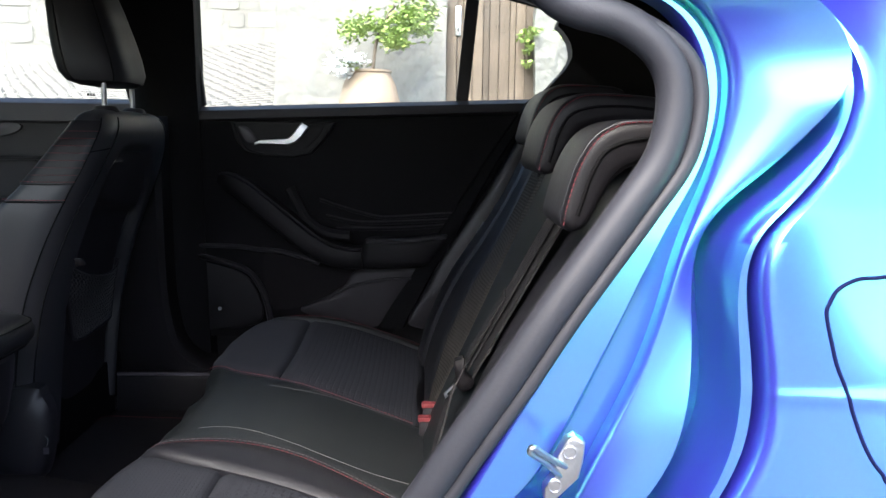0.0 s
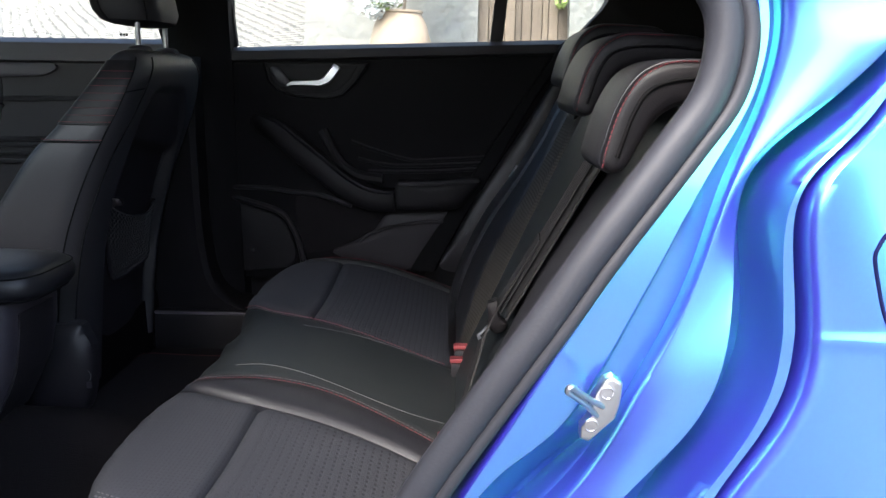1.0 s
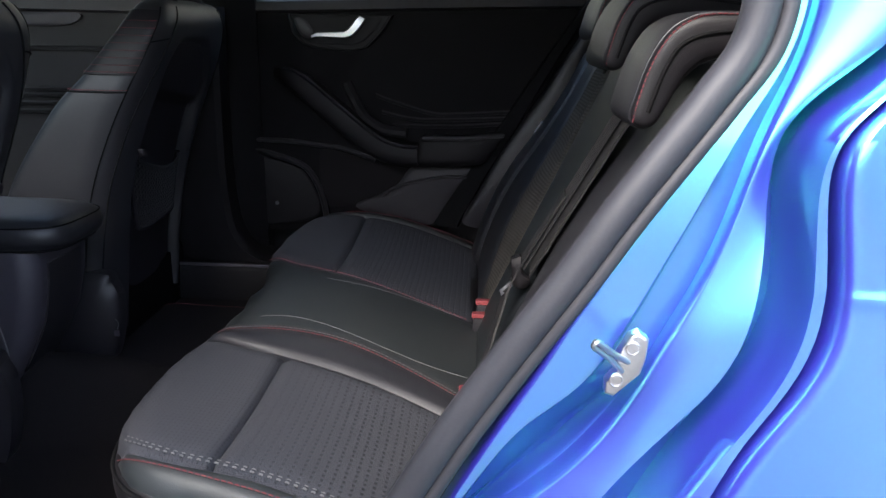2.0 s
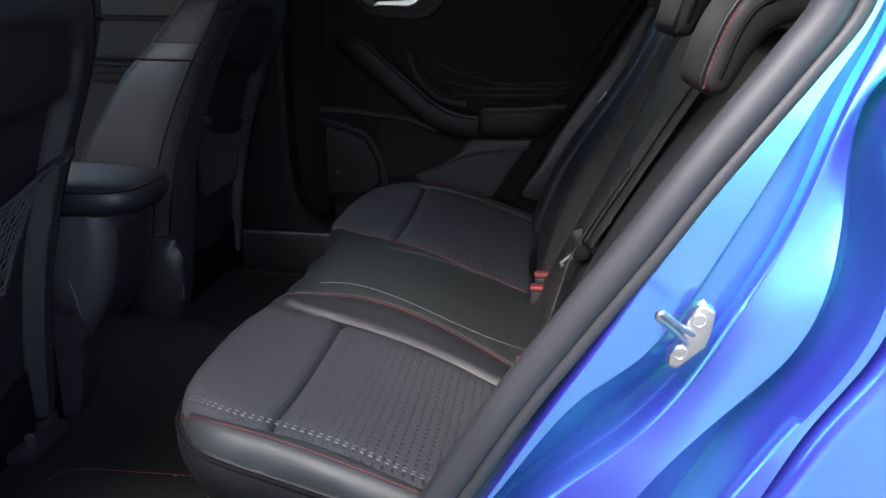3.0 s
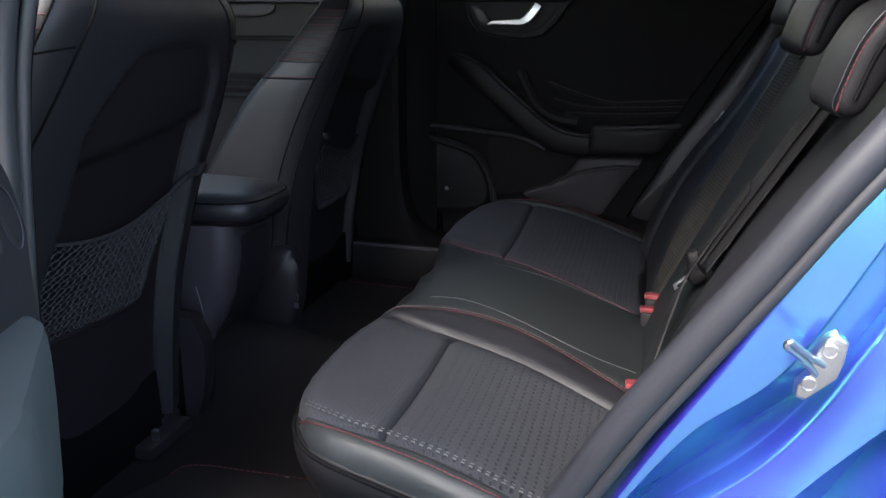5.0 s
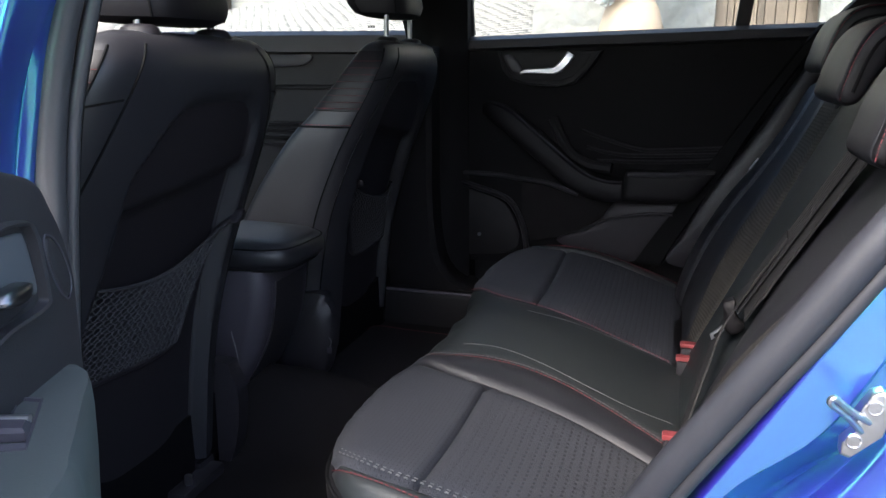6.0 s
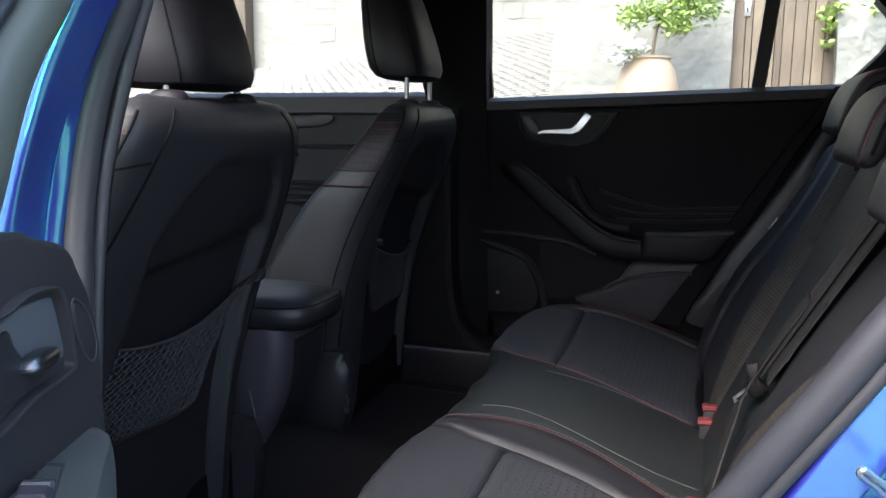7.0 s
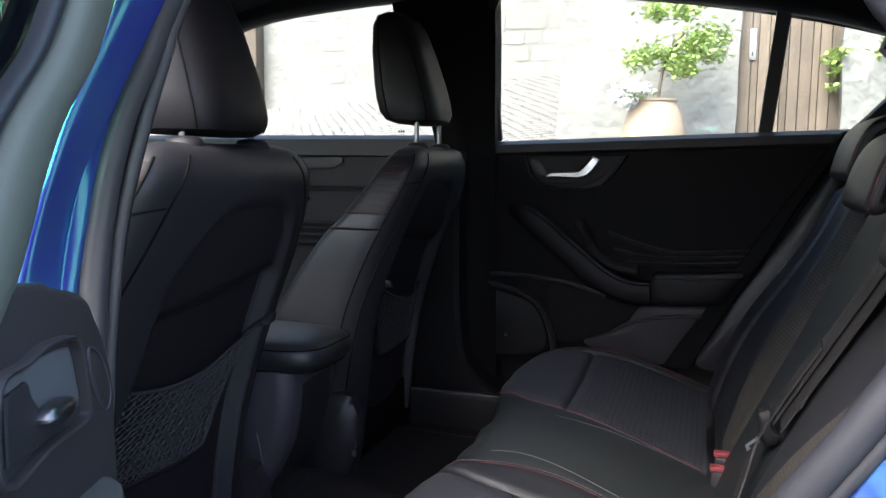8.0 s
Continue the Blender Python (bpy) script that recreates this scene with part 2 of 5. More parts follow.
def tube(pts, r, n=8, closed=False, sub=5, flat=1.0):
    """A round (or flattened) cord along a smooth line."""
    P = spline(pts, sub, closed) if sub > 1 else [Vector(p) for p in pts]
    k = len(P)
    rings = []
    up = Vector((0.13, 0.21, 0.97))
    side0 = None
    for i, p in enumerate(P):
        d = P[(i + 1) % k] - P[i - 1] if closed else P[min(i + 1, k - 1)] - P[max(i - 1, 0)]
        d.normalize()
        side = d.cross(up) if side0 is None else side0 - d * side0.dot(d)
        side.normalize()
        side0 = side
        nor = side.cross(d)
        rings.append([p + side * (r * math.cos(2 * math.pi * j / n)) + nor * (r * flat * math.sin(2 * math.pi * j / n)) for j in range(n)])
    if closed:
        rings.append(rings[0])
        bm = bmesh.new()
        V = [[bm.verts.new(q) for q in ring] for ring in rings[:-1]]
        for a in range(len(V)):
            b = (a + 1) % len(V)
            for i in range(n):
                j = (i + 1) % n
                bm.faces.new((V[a][i], V[a][j], V[b][j], V[b][i]))
        bmesh.ops.recalc_face_normals(bm, faces=bm.faces[:])
        return bm
    return loft(rings)


def slab(f, nu, nv, thick):
    """A solid sheet: f(u, v) is its face, thick(vector) its depth behind."""
    T = Vector(thick)
    top = [[Vector(f(i / nu, j / nv)) for j in range(nv + 1)] for i in range(nu + 1)]
    bm = bmesh.new()
    A = [[bm.verts.new(p) for p in row] for row in top]
    for i in range(nu):
        for j in range(nv):
            bm.faces.new((A[i][j], A[i + 1][j], A[i + 1][j + 1], A[i][j + 1]))
    B = [[bm.verts.new(v.co + T) for v in row] for row in A]
    for i in range(nu):
        for j in range(nv):
            bm.faces.new((B[i][j], B[i][j + 1], B[i + 1][j + 1], B[i + 1][j]))
    rim = [(i, 0) for i in range(nu)] + [(nu, j) for j in range(nv)] + [(i, nv) for i in range(nu, 0, -1)] + [(0, j) for j in range(nv, 0, -1)]
    for (i, j), (k, l) in zip(rim, rim[1:] + rim[:1]):
        bm.faces.new((A[k][l], A[i][j], B[i][j], B[k][l]))
    bmesh.ops.recalc_face_normals(bm, faces=bm.faces[:])
    return bm


def pillow(outline, place, puff=0.01, depth=0.02, rings=5, edge=0.12, n=5, smooth=True):
    """A padded or bevelled panel: outline in (u, v), place(u, v, w) sets it in the world, w towards the viewer."""
    o = spline([(u, v, 0) for u, v in outline], n, True) if smooth else [Vector((u, v, 0)) for u, v in outline]
    c = sum(o, Vector()) / len(o)
    R = [[place(p.x, p.y, -depth) for p in o], [place(p.x, p.y, 0.0) for p in o]]
    for s in range(1, rings + 1):
        t = s / rings
        sh = 1 - edge * t if puff < 0.004 else 1 - 0.9 * t ** 1.5
        w = puff * (1 - (1 - t) ** 2.4)
        R.append([place(c.x + (p.x - c.x) * sh, c.y + (p.y - c.y) * sh, w) for p in o])
    return loft(R)


def box(x0, x1, y0, y1, z0, z1, bevel=0.0):
    bm = bmesh.new()
    bmesh.ops.create_cube(bm, size=1)
    for v in bm.verts:
        v.co = Vector(((x0 + x1) / 2 + v.co.x * (x1 - x0), (y0 + y1) / 2 + v.co.y * (y1 - y0), (z0 + z1) / 2 + v.co.z * (z1 - z0)))
    if bevel:
        bmesh.ops.bevel(bm, geom=bm.edges[:], offset=bevel, segments=2, profile=0.6, affect="EDGES")
    return bm


def mesh_object(name, bm, material, angle=40):
    me = bpy.data.meshes.new(name)
    bm.to_mesh(me)
    bm.free()
    me.materials.append(material)
    for p in me.polygons:
        p.use_smooth = True
    me.set_sharp_from_angle(angle=radians(angle))
    return new(name, me)


def part(name, bm, material, parent, label="", angle=40):
    ob = mesh_object(name, bm, material, angle)
    ob.parent = parent
    if label:
        ob["label"] = label
    return ob


def thing(name, label, category, group="", kind=""):
    return tagged(new(name), label, category, group, kind)


def setting(name, bm, material, label, category, angle=40):
    return tagged(mesh_object(name, bm, material, angle), label, category, kind="structure")


def stitches(line, length=0.006, gap=0.003, r=0.0007, sub=8):
    """A row of short thread stitches along a line, in one mesh."""
    P = spline(line, sub)
    pos, acc = [], 0.0
    bm = bmesh.new()
    seg = [(b - a).length for a, b in zip(P, P[1:])]
    total = sum(seg)

    def at(s):
        for (a, b), l in zip(zip(P, P[1:]), seg):
            if s <= l or (a is P[-2]):
                return a + (b - a) * (s / l if l else 0)
            s -= l
    s = 0.0
    while s + length < total:
        a, b = at(s), at(s + length)
        d = (b - a).normalized()
        side = d.cross(Vector((0.1, 0.2, 0.97))).normalized() * r
        nor = side.cross(d).normalized() * r
        ring = [[bm.verts.new(p + side * ci + nor * si) for ci, si in ((1, 0), (0, 1), (-1, 0), (0, -1))] for p in (a, a + (b - a) * 0.5 + nor * 0.4, b)]
        for r0, r1 in zip(ring, ring[1:]):
            for i in range(4):
                bm.faces.new((r0[i], r0[(i + 1) % 4], r1[(i + 1) % 4], r1[i]))
        s += length + gap
    bmesh.ops.recalc_face_normals(bm, faces=bm.faces[:])
    return bm


# ---------- ground, street and walls outside ----------
def ground_z(x, y):
    return 0.295 * max(0.0, y - 1.25) + 0.097 * step(1.5, 6, y) * (x + 1.0)


def ground_sheet():
    bm = bmesh.new()
    xs = [-3000, -300, -40, -14] + [-9 + 0.5 * i for i in range(37)] + [14, 40, 300, 3000]
    ys = [-3000, -300, -40, -10, -4, 0, 0.8] + [1.2 + 0.3 * i for i in range(27)] + [14, 40, 300, 3000]
    V = [[bm.verts.new((x, y, ground_z(min(max(x, -9), 9), min(y, 9)))) for y in ys] for x in xs]
    for i in range(len(xs) - 1):
        for j in range(len(ys) - 1):
            bm.faces.new((V[i][j], V[i + 1][j], V[i + 1][j + 1], V[i][j + 1]))
    bmesh.ops.recalc_face_normals(bm, faces=bm.faces[:])
    return bm


setting("ground", ground_sheet(), GROUND, "grey cobbled street rising behind the car", "ground")


def rough_wall(x0, x1, y0, y1, z0, z1, amp=0.03):
    """A thick wall with an uneven face."""
    bm = bmesh.new()
    bmesh.ops.create_cube(bm, size=1)
    for v in bm.verts:
        v.co = Vector(((x0 + x1) / 2 + v.co.x * (x1 - x0), (y0 + y1) / 2 + v.co.y * (y1 - y0), (z0 + z1) / 2 + v.co.z * (z1 - z0)))
    bmesh.ops.subdivide_edges(bm, edges=bm.edges[:], cuts=28, use_grid_fill=True)
    for v in bm.verts:
        p = v.co
        v.co = p + Vector((noise.noise(p * 1.7), noise.noise(p * 2.3 + Vector((7, 1, 3))), 0)) * amp
    return bm


wall_back = setting("wall_back", rough_wall(-14, 3, 8.2, 8.8, 0.2, 6, 0.012), STONE, "pale limestone rubble wall across the street", "wall")
setting("wall_corner", rough_wall(-1.12, 0.05, 4.3, 7.0, 0.2, 5, 0.04), STONE, "rough whitewashed stone house corner", "wall")
setting("wall_right", rough_wall(0.665, 5.0, 4.3, 7.0, 0.2, 5, 0.04), STONE_GREY, "rough grey stone house wall beside the plank door", "wall")
# unseen wall, added to shape what the blue paint reflects
setting("wall_behind", rough_wall(-14, 14, -8.6, -8.0, -0.1, 1.25, 0.0), PLASTER, "unseen low pale plastered wall added for reflections in the paint", "wall")
setting("wall_above_door", rough_wall(0.02, 0.665, 4.35, 7.0, 2.9, 5, 0.02), STONE, "stone lintel wall above the plank door", "wall")


# ---------- car body ----------
car = thing("car_body", "metallic blue hatchback body with dark cabin", "car")


def sym_floor(u, v):
    x, y = -1.9 + 2.3 * u, -0.66 + 1.38 * v
    hump = 0.10 * math.exp(-((y - 0.0) / 0.10) ** 2) * step(-0.30, -0.75, x)
    return (x, y, 0.25 + hump + 0.09 * step(0.60, 0.66, abs(y)))


part("floor_carpet", slab(sym_floor, 60, 60, (0, 0, -0.05)), CARPET, car, "black carpet")


def roof_face(z, crown):
    def f(u, v):
        x, y = -1.55 + 2.5 * u, -0.62 + 1.30 * v
        return (x, y, z - crown * (2 * v - 1) ** 2 - 0.16 * step(-0.5, 1.2, x) * 0.9 - 0.10 * step(-0.9, -1.6, x))
    return f


part("headliner", slab(roof_face(1.40, 0.04), 24, 16, (0, 0, 0.01)), HEADLINER, car, "dark headliner")
part("roof_skin", slab(roof_face(1.455, 0.05), 24, 16, (0, 0, -0.008)), PAINT, car, "blue roof")
# unseen pane, added to cut the light on the front seats
part("windscreen", slab(lambda u, v: (-1.95 + 0.42 * v, -0.66 + 1.36 * u, 0.99 + 0.30 * v), 2, 2, (0, 0, 0.005)), SCREEN, car, "unseen windscreen, tinted dark to dim the cabin")
# hidden panel, added to keep daylight off the front seats
part("near_side_blocker", slab(lambda u, v: (-1.9 + 1.24 * u, -0.705, 0.2 + 0.76 * v), 2, 2, (0, -0.03, 0)), SOFT, car, "hidden black panel added to keep light off the front seats")
# unseen panel, added to block light leaking in above the quarter panel
part("near_quarter_blocker", slab(lambda u, v: (0.16 + 0.82 * u, -0.575 + 0.03 * v, 0.45 + (0.86 - 0.10 * u) * v), 6, 6, (0, -0.015, 0)), SOFT, car, "unseen black panel added to keep light out of the rear cabin")
part("near_front_glass", slab(lambda u, v: (-1.70 + 1.0 * u, -0.715 + 0.09 * v, 0.955 + 0.34 * v), 1, 3, (0, 0.004, 0)), GLASS, car, "clear near front side glass").visible_shadow = False
part("bulkhead", box(-1.95, -1.85, -0.70, 0.76, 0.2, 1.0, 0.02), PLASTIC, car)
part("windscreen_header", box(-1.62, -1.5, -0.62, 0.70, 1.24, 1.36, 0.02), PLASTIC, car)
part("rear_bulkhead", slab(lambda u, v: (0.34 + 0.28 * u, -0.62 + 1.30 * v, 0.45 + 0.50 * u), 4, 4, (0.03, 0, -0.02)), CARPET, car)
part("parcel_shelf", box(0.36, 0.95, -0.6, 0.66, 0.93, 0.95, 0.005), CARPET, car)
part("tailgate_trim", slab(lambda u, v: (0.98 - 0.10 * u, -0.6 + 1.26 * v, 0.4 + 0.9 * u), 4, 4, (0.03, 0, 0)), PLASTIC, car)
# out of view; set low and thick to shade the far seats
part("near_roof_rail", tube([(-1.6, -0.60, 1.22), (-0.9, -0.590, 1.325), (-0.2, -0.590, 1.285), (0.3, -0.60, 1.19), (0.8, -0.60, 1.05)], 0.055, 12), PLASTIC, car)


# far side of the body: pillars, header and rear quarter trim
def prism_y(outline, y0, y1, n=4, smooth=False):
    """A panel lying across y: outline in (x, z)."""
    return pillow(outline, lambda u, v, w: Vector((u, y0 - w, v)), 0.003, y1 - y0, 2, 0.02, n, smooth)


part("centre_pillar_trim", slab(lambda u, v: (-0.755 - 0.11 * step(0.6, 0.97, v) + (0.15 + 0.12 * step(0.6, 0.97, v)) * u - 0.02 * v, 0.70 - 0.03 * math.sin(math.pi * u) - 0.10 * max(0, v - 0.6), 0.32 + 1.0 * v), 8, 10, (0, 0.06, 0)), TRIM_SHADED, car, "black pillar trim")
part("roof_rail", tube([(-1.75, 0.70, 1.10), (-1.40, 0.68, 1.30), (-1.0, 0.665, 1.36), (-0.5, 0.66, 1.365), (0.0, 0.66, 1.305), (0.3, 0.66, 1.225), (0.75, 0.64, 1.05)], 0.055, 12), SOFT, car, "dark roof rail trim")
part("sill_trim", loft([[Vector((x, y, z)) for y, z in ((0.586, 0.245), (0.589, 0.29), (0.592, 0.322), (0.595, 0.333), (0.601, 0.3385), (0.610, 0.340), (0.66, 0.343), (0.72, 0.345), (0.72, 0.245))] for x in [-1.75 + 0.175 * i for i in range(11)]]), SOFT, car, "black sill trim")
# the sill's bright highlight is put into this lip's paler colour
part("sill_lip", tube([(-1.74 + 0.29 * i, 0.5975, 0.3365) for i in range(7)], 0.0045, 8), PLASTIC_GREY, car, "rounded sill lip, coloured paler for its highlight")
KICK = [(0.345, -0.575), (0.36, -0.612), (0.385, -0.640), (0.42, -0.660), (0.49, -0.674), (0.566, -0.680), (0.66, -0.682), (0.96, -0.684)]
part("kick_trim", loft([[Vector((-0.85, 0.63, z)), Vector((curve1(KICK, z) - 0.035, 0.604, z)), Vector((curve1(KICK, z) - 0.012, 0.602, z)), Vector((curve1(KICK, z), 0.612, z)), Vector((curve1(KICK, z) + 0.004, 0.64, z)), Vector((curve1(KICK, z), 0.72, z)), Vector((-0.85, 0.72, z))] for z in [0.342 + 0.60 * (i / 30) ** 1.7 for i in range(31)]]), SOFT, car, "black flared pillar foot trim")
quarter = [(0.188, 0.990), (0.215, 1.016), (0.241, 1.044), (0.259, 1.064), (0.271, 1.084), (0.276, 1.098), (0.275, 1.112), (0.271, 1.130), (0.263, 1.144), (0.252, 1.158), (0.240, 1.170), (0.26, 1.22), (0.9, 1.15), (1.0, 0.5), (0.05, 0.38), (0.02, 0.44), (0.10, 0.72), (0.15, 0.88)]
part("rear_quarter_trim", prism_y(quarter, 0.70, 0.76), SOFT, car, "black rear quarter trim")
part("wheel_arch_trim", pillow([(-0.112, 0.448), (-0.06, 0.430), (-0.012, 0.424), (0.004, 0.46), (0.050, 0.60), (0.110, 0.74), (0.19, 0.90), (0.165, 0.915), (0.075, 0.770), (-0.022, 0.622), (-0.075, 0.52)], lambda u, v, w: Vector((u, 0.672 - w, v)), 0.014, 0.04, 5), PLASTIC, car, "black wheel arch trim")

# both sheets are added to stop light and paint showing through trim gaps
part("far_gap_filler", slab(lambda u, v: (-1.9 + 2.9 * u, 0.765, 0.2 + 0.74 * v), 2, 2, (0, 0.015, 0)), SOFT, car, "black sheet added behind the far trim to fill its gaps")
part("far_body_side", slab(lambda u, v: (-1.9 + 2.9 * u, 0.80 - 0.03 * v, 0.18 + 0.76 * v), 4, 4, (0, 0.02, 0)), PAINT, car, "blue outer body side")
TOPK = [(-1.75, 1.10), (-1.39, 1.272), (-1.26, 1.302), (-1.085, 1.326), (-0.95, 1.329), (-0.9, 1.33), (-0.55, 1.318), (-0.318, 1.298), (-0.186, 1.281), (-0.06, 1.260), (0.033, 1.243), (0.157, 1.215), (0.258, 1.187), (0.9, 1.0)]
part("cant_rail_trim", loft([[Vector((x, 0.705, curve1(TOPK, x) + 0.002)), Vector((x, 0.69, curve1(TOPK, x) + 0.012)), Vector((x, 0.62, curve1(TOPK, x) + 0.07)), Vector((x, 0.50, 1.40)), Vector((x, 0.50, 1.43)), Vector((x, 0.75, curve1(TOPK, x) + 0.06)), Vector((x, 0.75, curve1(TOPK, x) + 0.01))] for x in [-1.75 + 2.65 * i / 40 for i in range(41)]]), HEADLINER, car, "dark headliner edge")

# ---------- far rear door ----------
rdoor = thing("rear_door", "black trimmed far rear car door, closed", "car door", "car doors")


belt = lambda x: 0.966 + 0.036 * (x + 0.6)
part("trim_panel", slab(lambda u, v: (-0.64 + (0.84 - 0.36 * (1 - v) ** 1.0) * u, 0.715 - 0.012 * math.sin(math.pi * v), 0.40 + (belt(-0.64 + 0.84 * u) - 0.418) * v), 24, 16, (0, 0.05, 0)), TRIM_SHADED, rdoor, "soft black door trim")
part("belt_trim", loft([[Vector((x, 0.745, belt(x))), Vector((x, 0.722, belt(x) + 0.002)), Vector((x, 0.706, belt(x) - 0.008)), Vector((x, 0.700, belt(x) - 0.028)), Vector((x, 0.712, belt(x) - 0.034)), Vector((x, 0.745, belt(x) - 0.03))] for x in [-0.645 + 0.88 * i / 16 for i in range(17)]]), PLASTIC, rdoor, "black belt line trim")
part("window_glass", slab(lambda u, v: (-0.64 + 0.96 * u, 0.748 - 0.09 * v, 0.96 + 0.40 * v), 1, 4, (0, 0.004, 0)), GLASS, rdoor, "clear side glass").visible_shadow = False
part("quarter_strut", slab(lambda u, v: (-0.002 + 0.030 * u + 0.024 * v, 0.735 - 0.075 * v, 0.96 + 0.29 * v), 2, 4, (0, 0.02, 0)), PLASTIC, rdoor, "black window divider")
part("front_frame", tube([(-0.625, 0.74, 0.97), (-0.632, 0.715, 1.12), (-0.634, 0.68, 1.26), (-0.60, 0.665, 1.335), (-0.52, 0.66, 1.352), (-0.3, 0.66, 1.34), (0.0, 0.665, 1.285), (0.2, 0.67, 1.235)], 0.016, 8), SOFT, rdoor)
part("painted_frame_edge", tube([(-0.645, 0.765, 0.95), (-0.645, 0.745, 1.1), (-0.642, 0.71, 1.26)], 0.012, 6), PAINT, rdoor, "blue painted frame edge")
D = lambda y: (lambda u, v, w: Vector((u, y - w, v)))
bezel = part("handle_bezel", loft([[Vector((-0.42 + (x + 0.42) * k, 0.703 - w, 0.896 + (z - 0.896) * k)) for x, z in ((-0.543, 0.934), (-0.530, 0.888), (-0.508, 0.864), (-0.47, 0.853), (-0.39, 0.849), (-0.350, 0.858), (-0.318, 0.890), (-0.288, 0.934))] for k, w in ((1.0, -0.006), (1.0, 0.003), (0.975, 0.006), (0.94, 0.006), (0.91, 0.003), (0.5, 0.001))]), SOFT, rdoor, "black handle bezel")
part("recess", pillow([(-0.533, 0.924), (-0.516, 0.885), (-0.49, 0.868), (-0.39, 0.862), (-0.36, 0.872), (-0.33, 0.900), (-0.315, 0.927)], D(0.6985), 0.001, 0.004, 2, 0.1, smooth=False), SOFT, bezel)
part("finger_cup", pillow([(-0.525, 0.920), (-0.509, 0.884), (-0.484, 0.876), (-0.478, 0.890), (-0.50, 0.92)], D(0.6955), 0.004, 0.004, 3, n=3), PLASTIC, bezel)
part("lever", loft([[Vector((x, y, z)) for x, y, z in ((cx - 0.5 * w * nx, 0.690 - d * e, cz - 0.5 * w * nz), (cx - 0.35 * w * nx, 0.682 - d * e, cz - 0.35 * w * nz), (cx + 0.35 * w * nx, 0.682 - d * e, cz + 0.35 * w * nz), (cx + 0.5 * w * nx, 0.690 - d * e, cz + 0.5 * w * nz))] for cx, cz, nx, nz, w, e in ((-0.482, 0.881, 0.0, 1.0, 0.006, 0), (-0.470, 0.8855, 0.0, 1.0, 0.009, 0.6), (-0.43, 0.8865, 0.0, 1.0, 0.012, 1), (-0.402, 0.887, -0.25, 0.97, 0.016, 1), (-0.388, 0.8935, -0.6, 0.8, 0.021, 1), (-0.377, 0.905, -0.8, 0.6, 0.022, 1), (-0.367, 0.919, -0.86, 0.5, 0.022, 0.6), (-0.361, 0.927, -0.86, 0.5, 0.022, 0)) for d in (0.004,)]), CHROME, bezel, "satin chrome handle")
GRIP = [(-0.575, 0.700, 0.795, 0.014), (-0.548, 0.676, 0.790, 0.022), (-0.505, 0.662, 0.768, 0.026), (-0.455, 0.654, 0.729, 0.027), (-0.405, 0.648, 0.690, 0.027), (-0.350, 0.640, 0.648, 0.027), (-0.300, 0.636, 0.621, 0.027), (-0.255, 0.634, 0.612, 0.026), (-0.222, 0.636, 0.612, 0.025)]
GR = spline([(x, y, z) for x, y, z, r in GRIP], 4)


def grip_ring(i):
    """A flat-faced bar section with a rounded upper edge."""
    d = (GR[min(i + 1, len(GR) - 1)] - GR[max(i - 1, 0)]).normalized()
    nrm = d.cross(Vector((0, 1, 0))).normalized()
    if nrm.z < 0:
        nrm = -nrm
    r = curve1([(k, g[3]) for k, g in enumerate(GRIP)], i / 4)
    return [GR[i] + nrm * (r * a) + Vector((0, b, 0)) for a, b in ((1.0, 0.06), (1.0, 0.010), (0.92, -0.002), (0.72, -0.010), (0.2, -0.012), (-0.5, -0.010), (-0.85, -0.004), (-1.0, 0.008), (-1.0, 0.06))]


part("pull_grip", loft([grip_ring(i) for i in range(len(GR))]), SOFT, rdoor, "black pull grip")
# paler cord put along the bar for the highlight on its edge
part("grip_highlight", tube([GR[i] + (grip_ring(i)[2] - GR[i]) * 1.02 for i in range(2, len(GR), 3)], 0.0030, 6), PLASTIC, rdoor, "paler cord along the grip for its edge highlight")
part("upper_fold", tube([(-0.400, 0.698, 0.775), (-0.383, 0.692, 0.742), (-0.354, 0.682, 0.697), (-0.306, 0.664, 0.670), (-0.25, 0.654, 0.664)], 0.013, 8), SOFT, rdoor)
part("armrest_pad", pillow([(-0.222, 0.640), (-0.205, 0.657), (-0.12, 0.658), (-0.02, 0.668), (-0.04, 0.630), (-0.063, 0.600), (-0.10, 0.590), (-0.225, 0.588)], D(0.655), 0.016, 0.05, 5), SOFT, rdoor, "padded black armrest")
# paler cord drawn for the lit upper edge of the pad
part("armrest_highlight", tube([(-0.212, 0.644, 0.653), (-0.12, 0.642, 0.656), (-0.02, 0.648, 0.666)], 0.006, 8), PLASTIC, rdoor)
part("speaker_grille", pillow([(-0.70, 0.615), (-0.675, 0.614), (-0.614, 0.590), (-0.539, 0.569), (-0.511, 0.553), (-0.489, 0.518), (-0.474, 0.470), (-0.50, 0.43), (-0.645, 0.415), (-0.70, 0.42)], D(0.706), 0.003, 0.02, 3, 0.03), SOFT, rdoor, "black speaker cover")
RIMK = ((-0.700, 0.628), (-0.614, 0.603), (-0.545, 0.584), (-0.505, 0.566), (-0.480, 0.532), (-0.464, 0.490), (-0.455, 0.44))
part("cover_rim", tube([(x, 0.700, z) for x, z in RIMK], 0.011, 8, flat=0.7), PLASTIC, rdoor, "raised speaker surround")
part("pocket_lip", tube([(-0.69, 0.697, 0.634), (-0.60, 0.697, 0.632), (-0.53, 0.697, 0.630), (-0.485, 0.696, 0.624), (-0.455, 0.694, 0.622), (-0.405, 0.690, 0.616), (-0.33, 0.682, 0.593)], 0.006, 8), PLASTIC, rdoor)
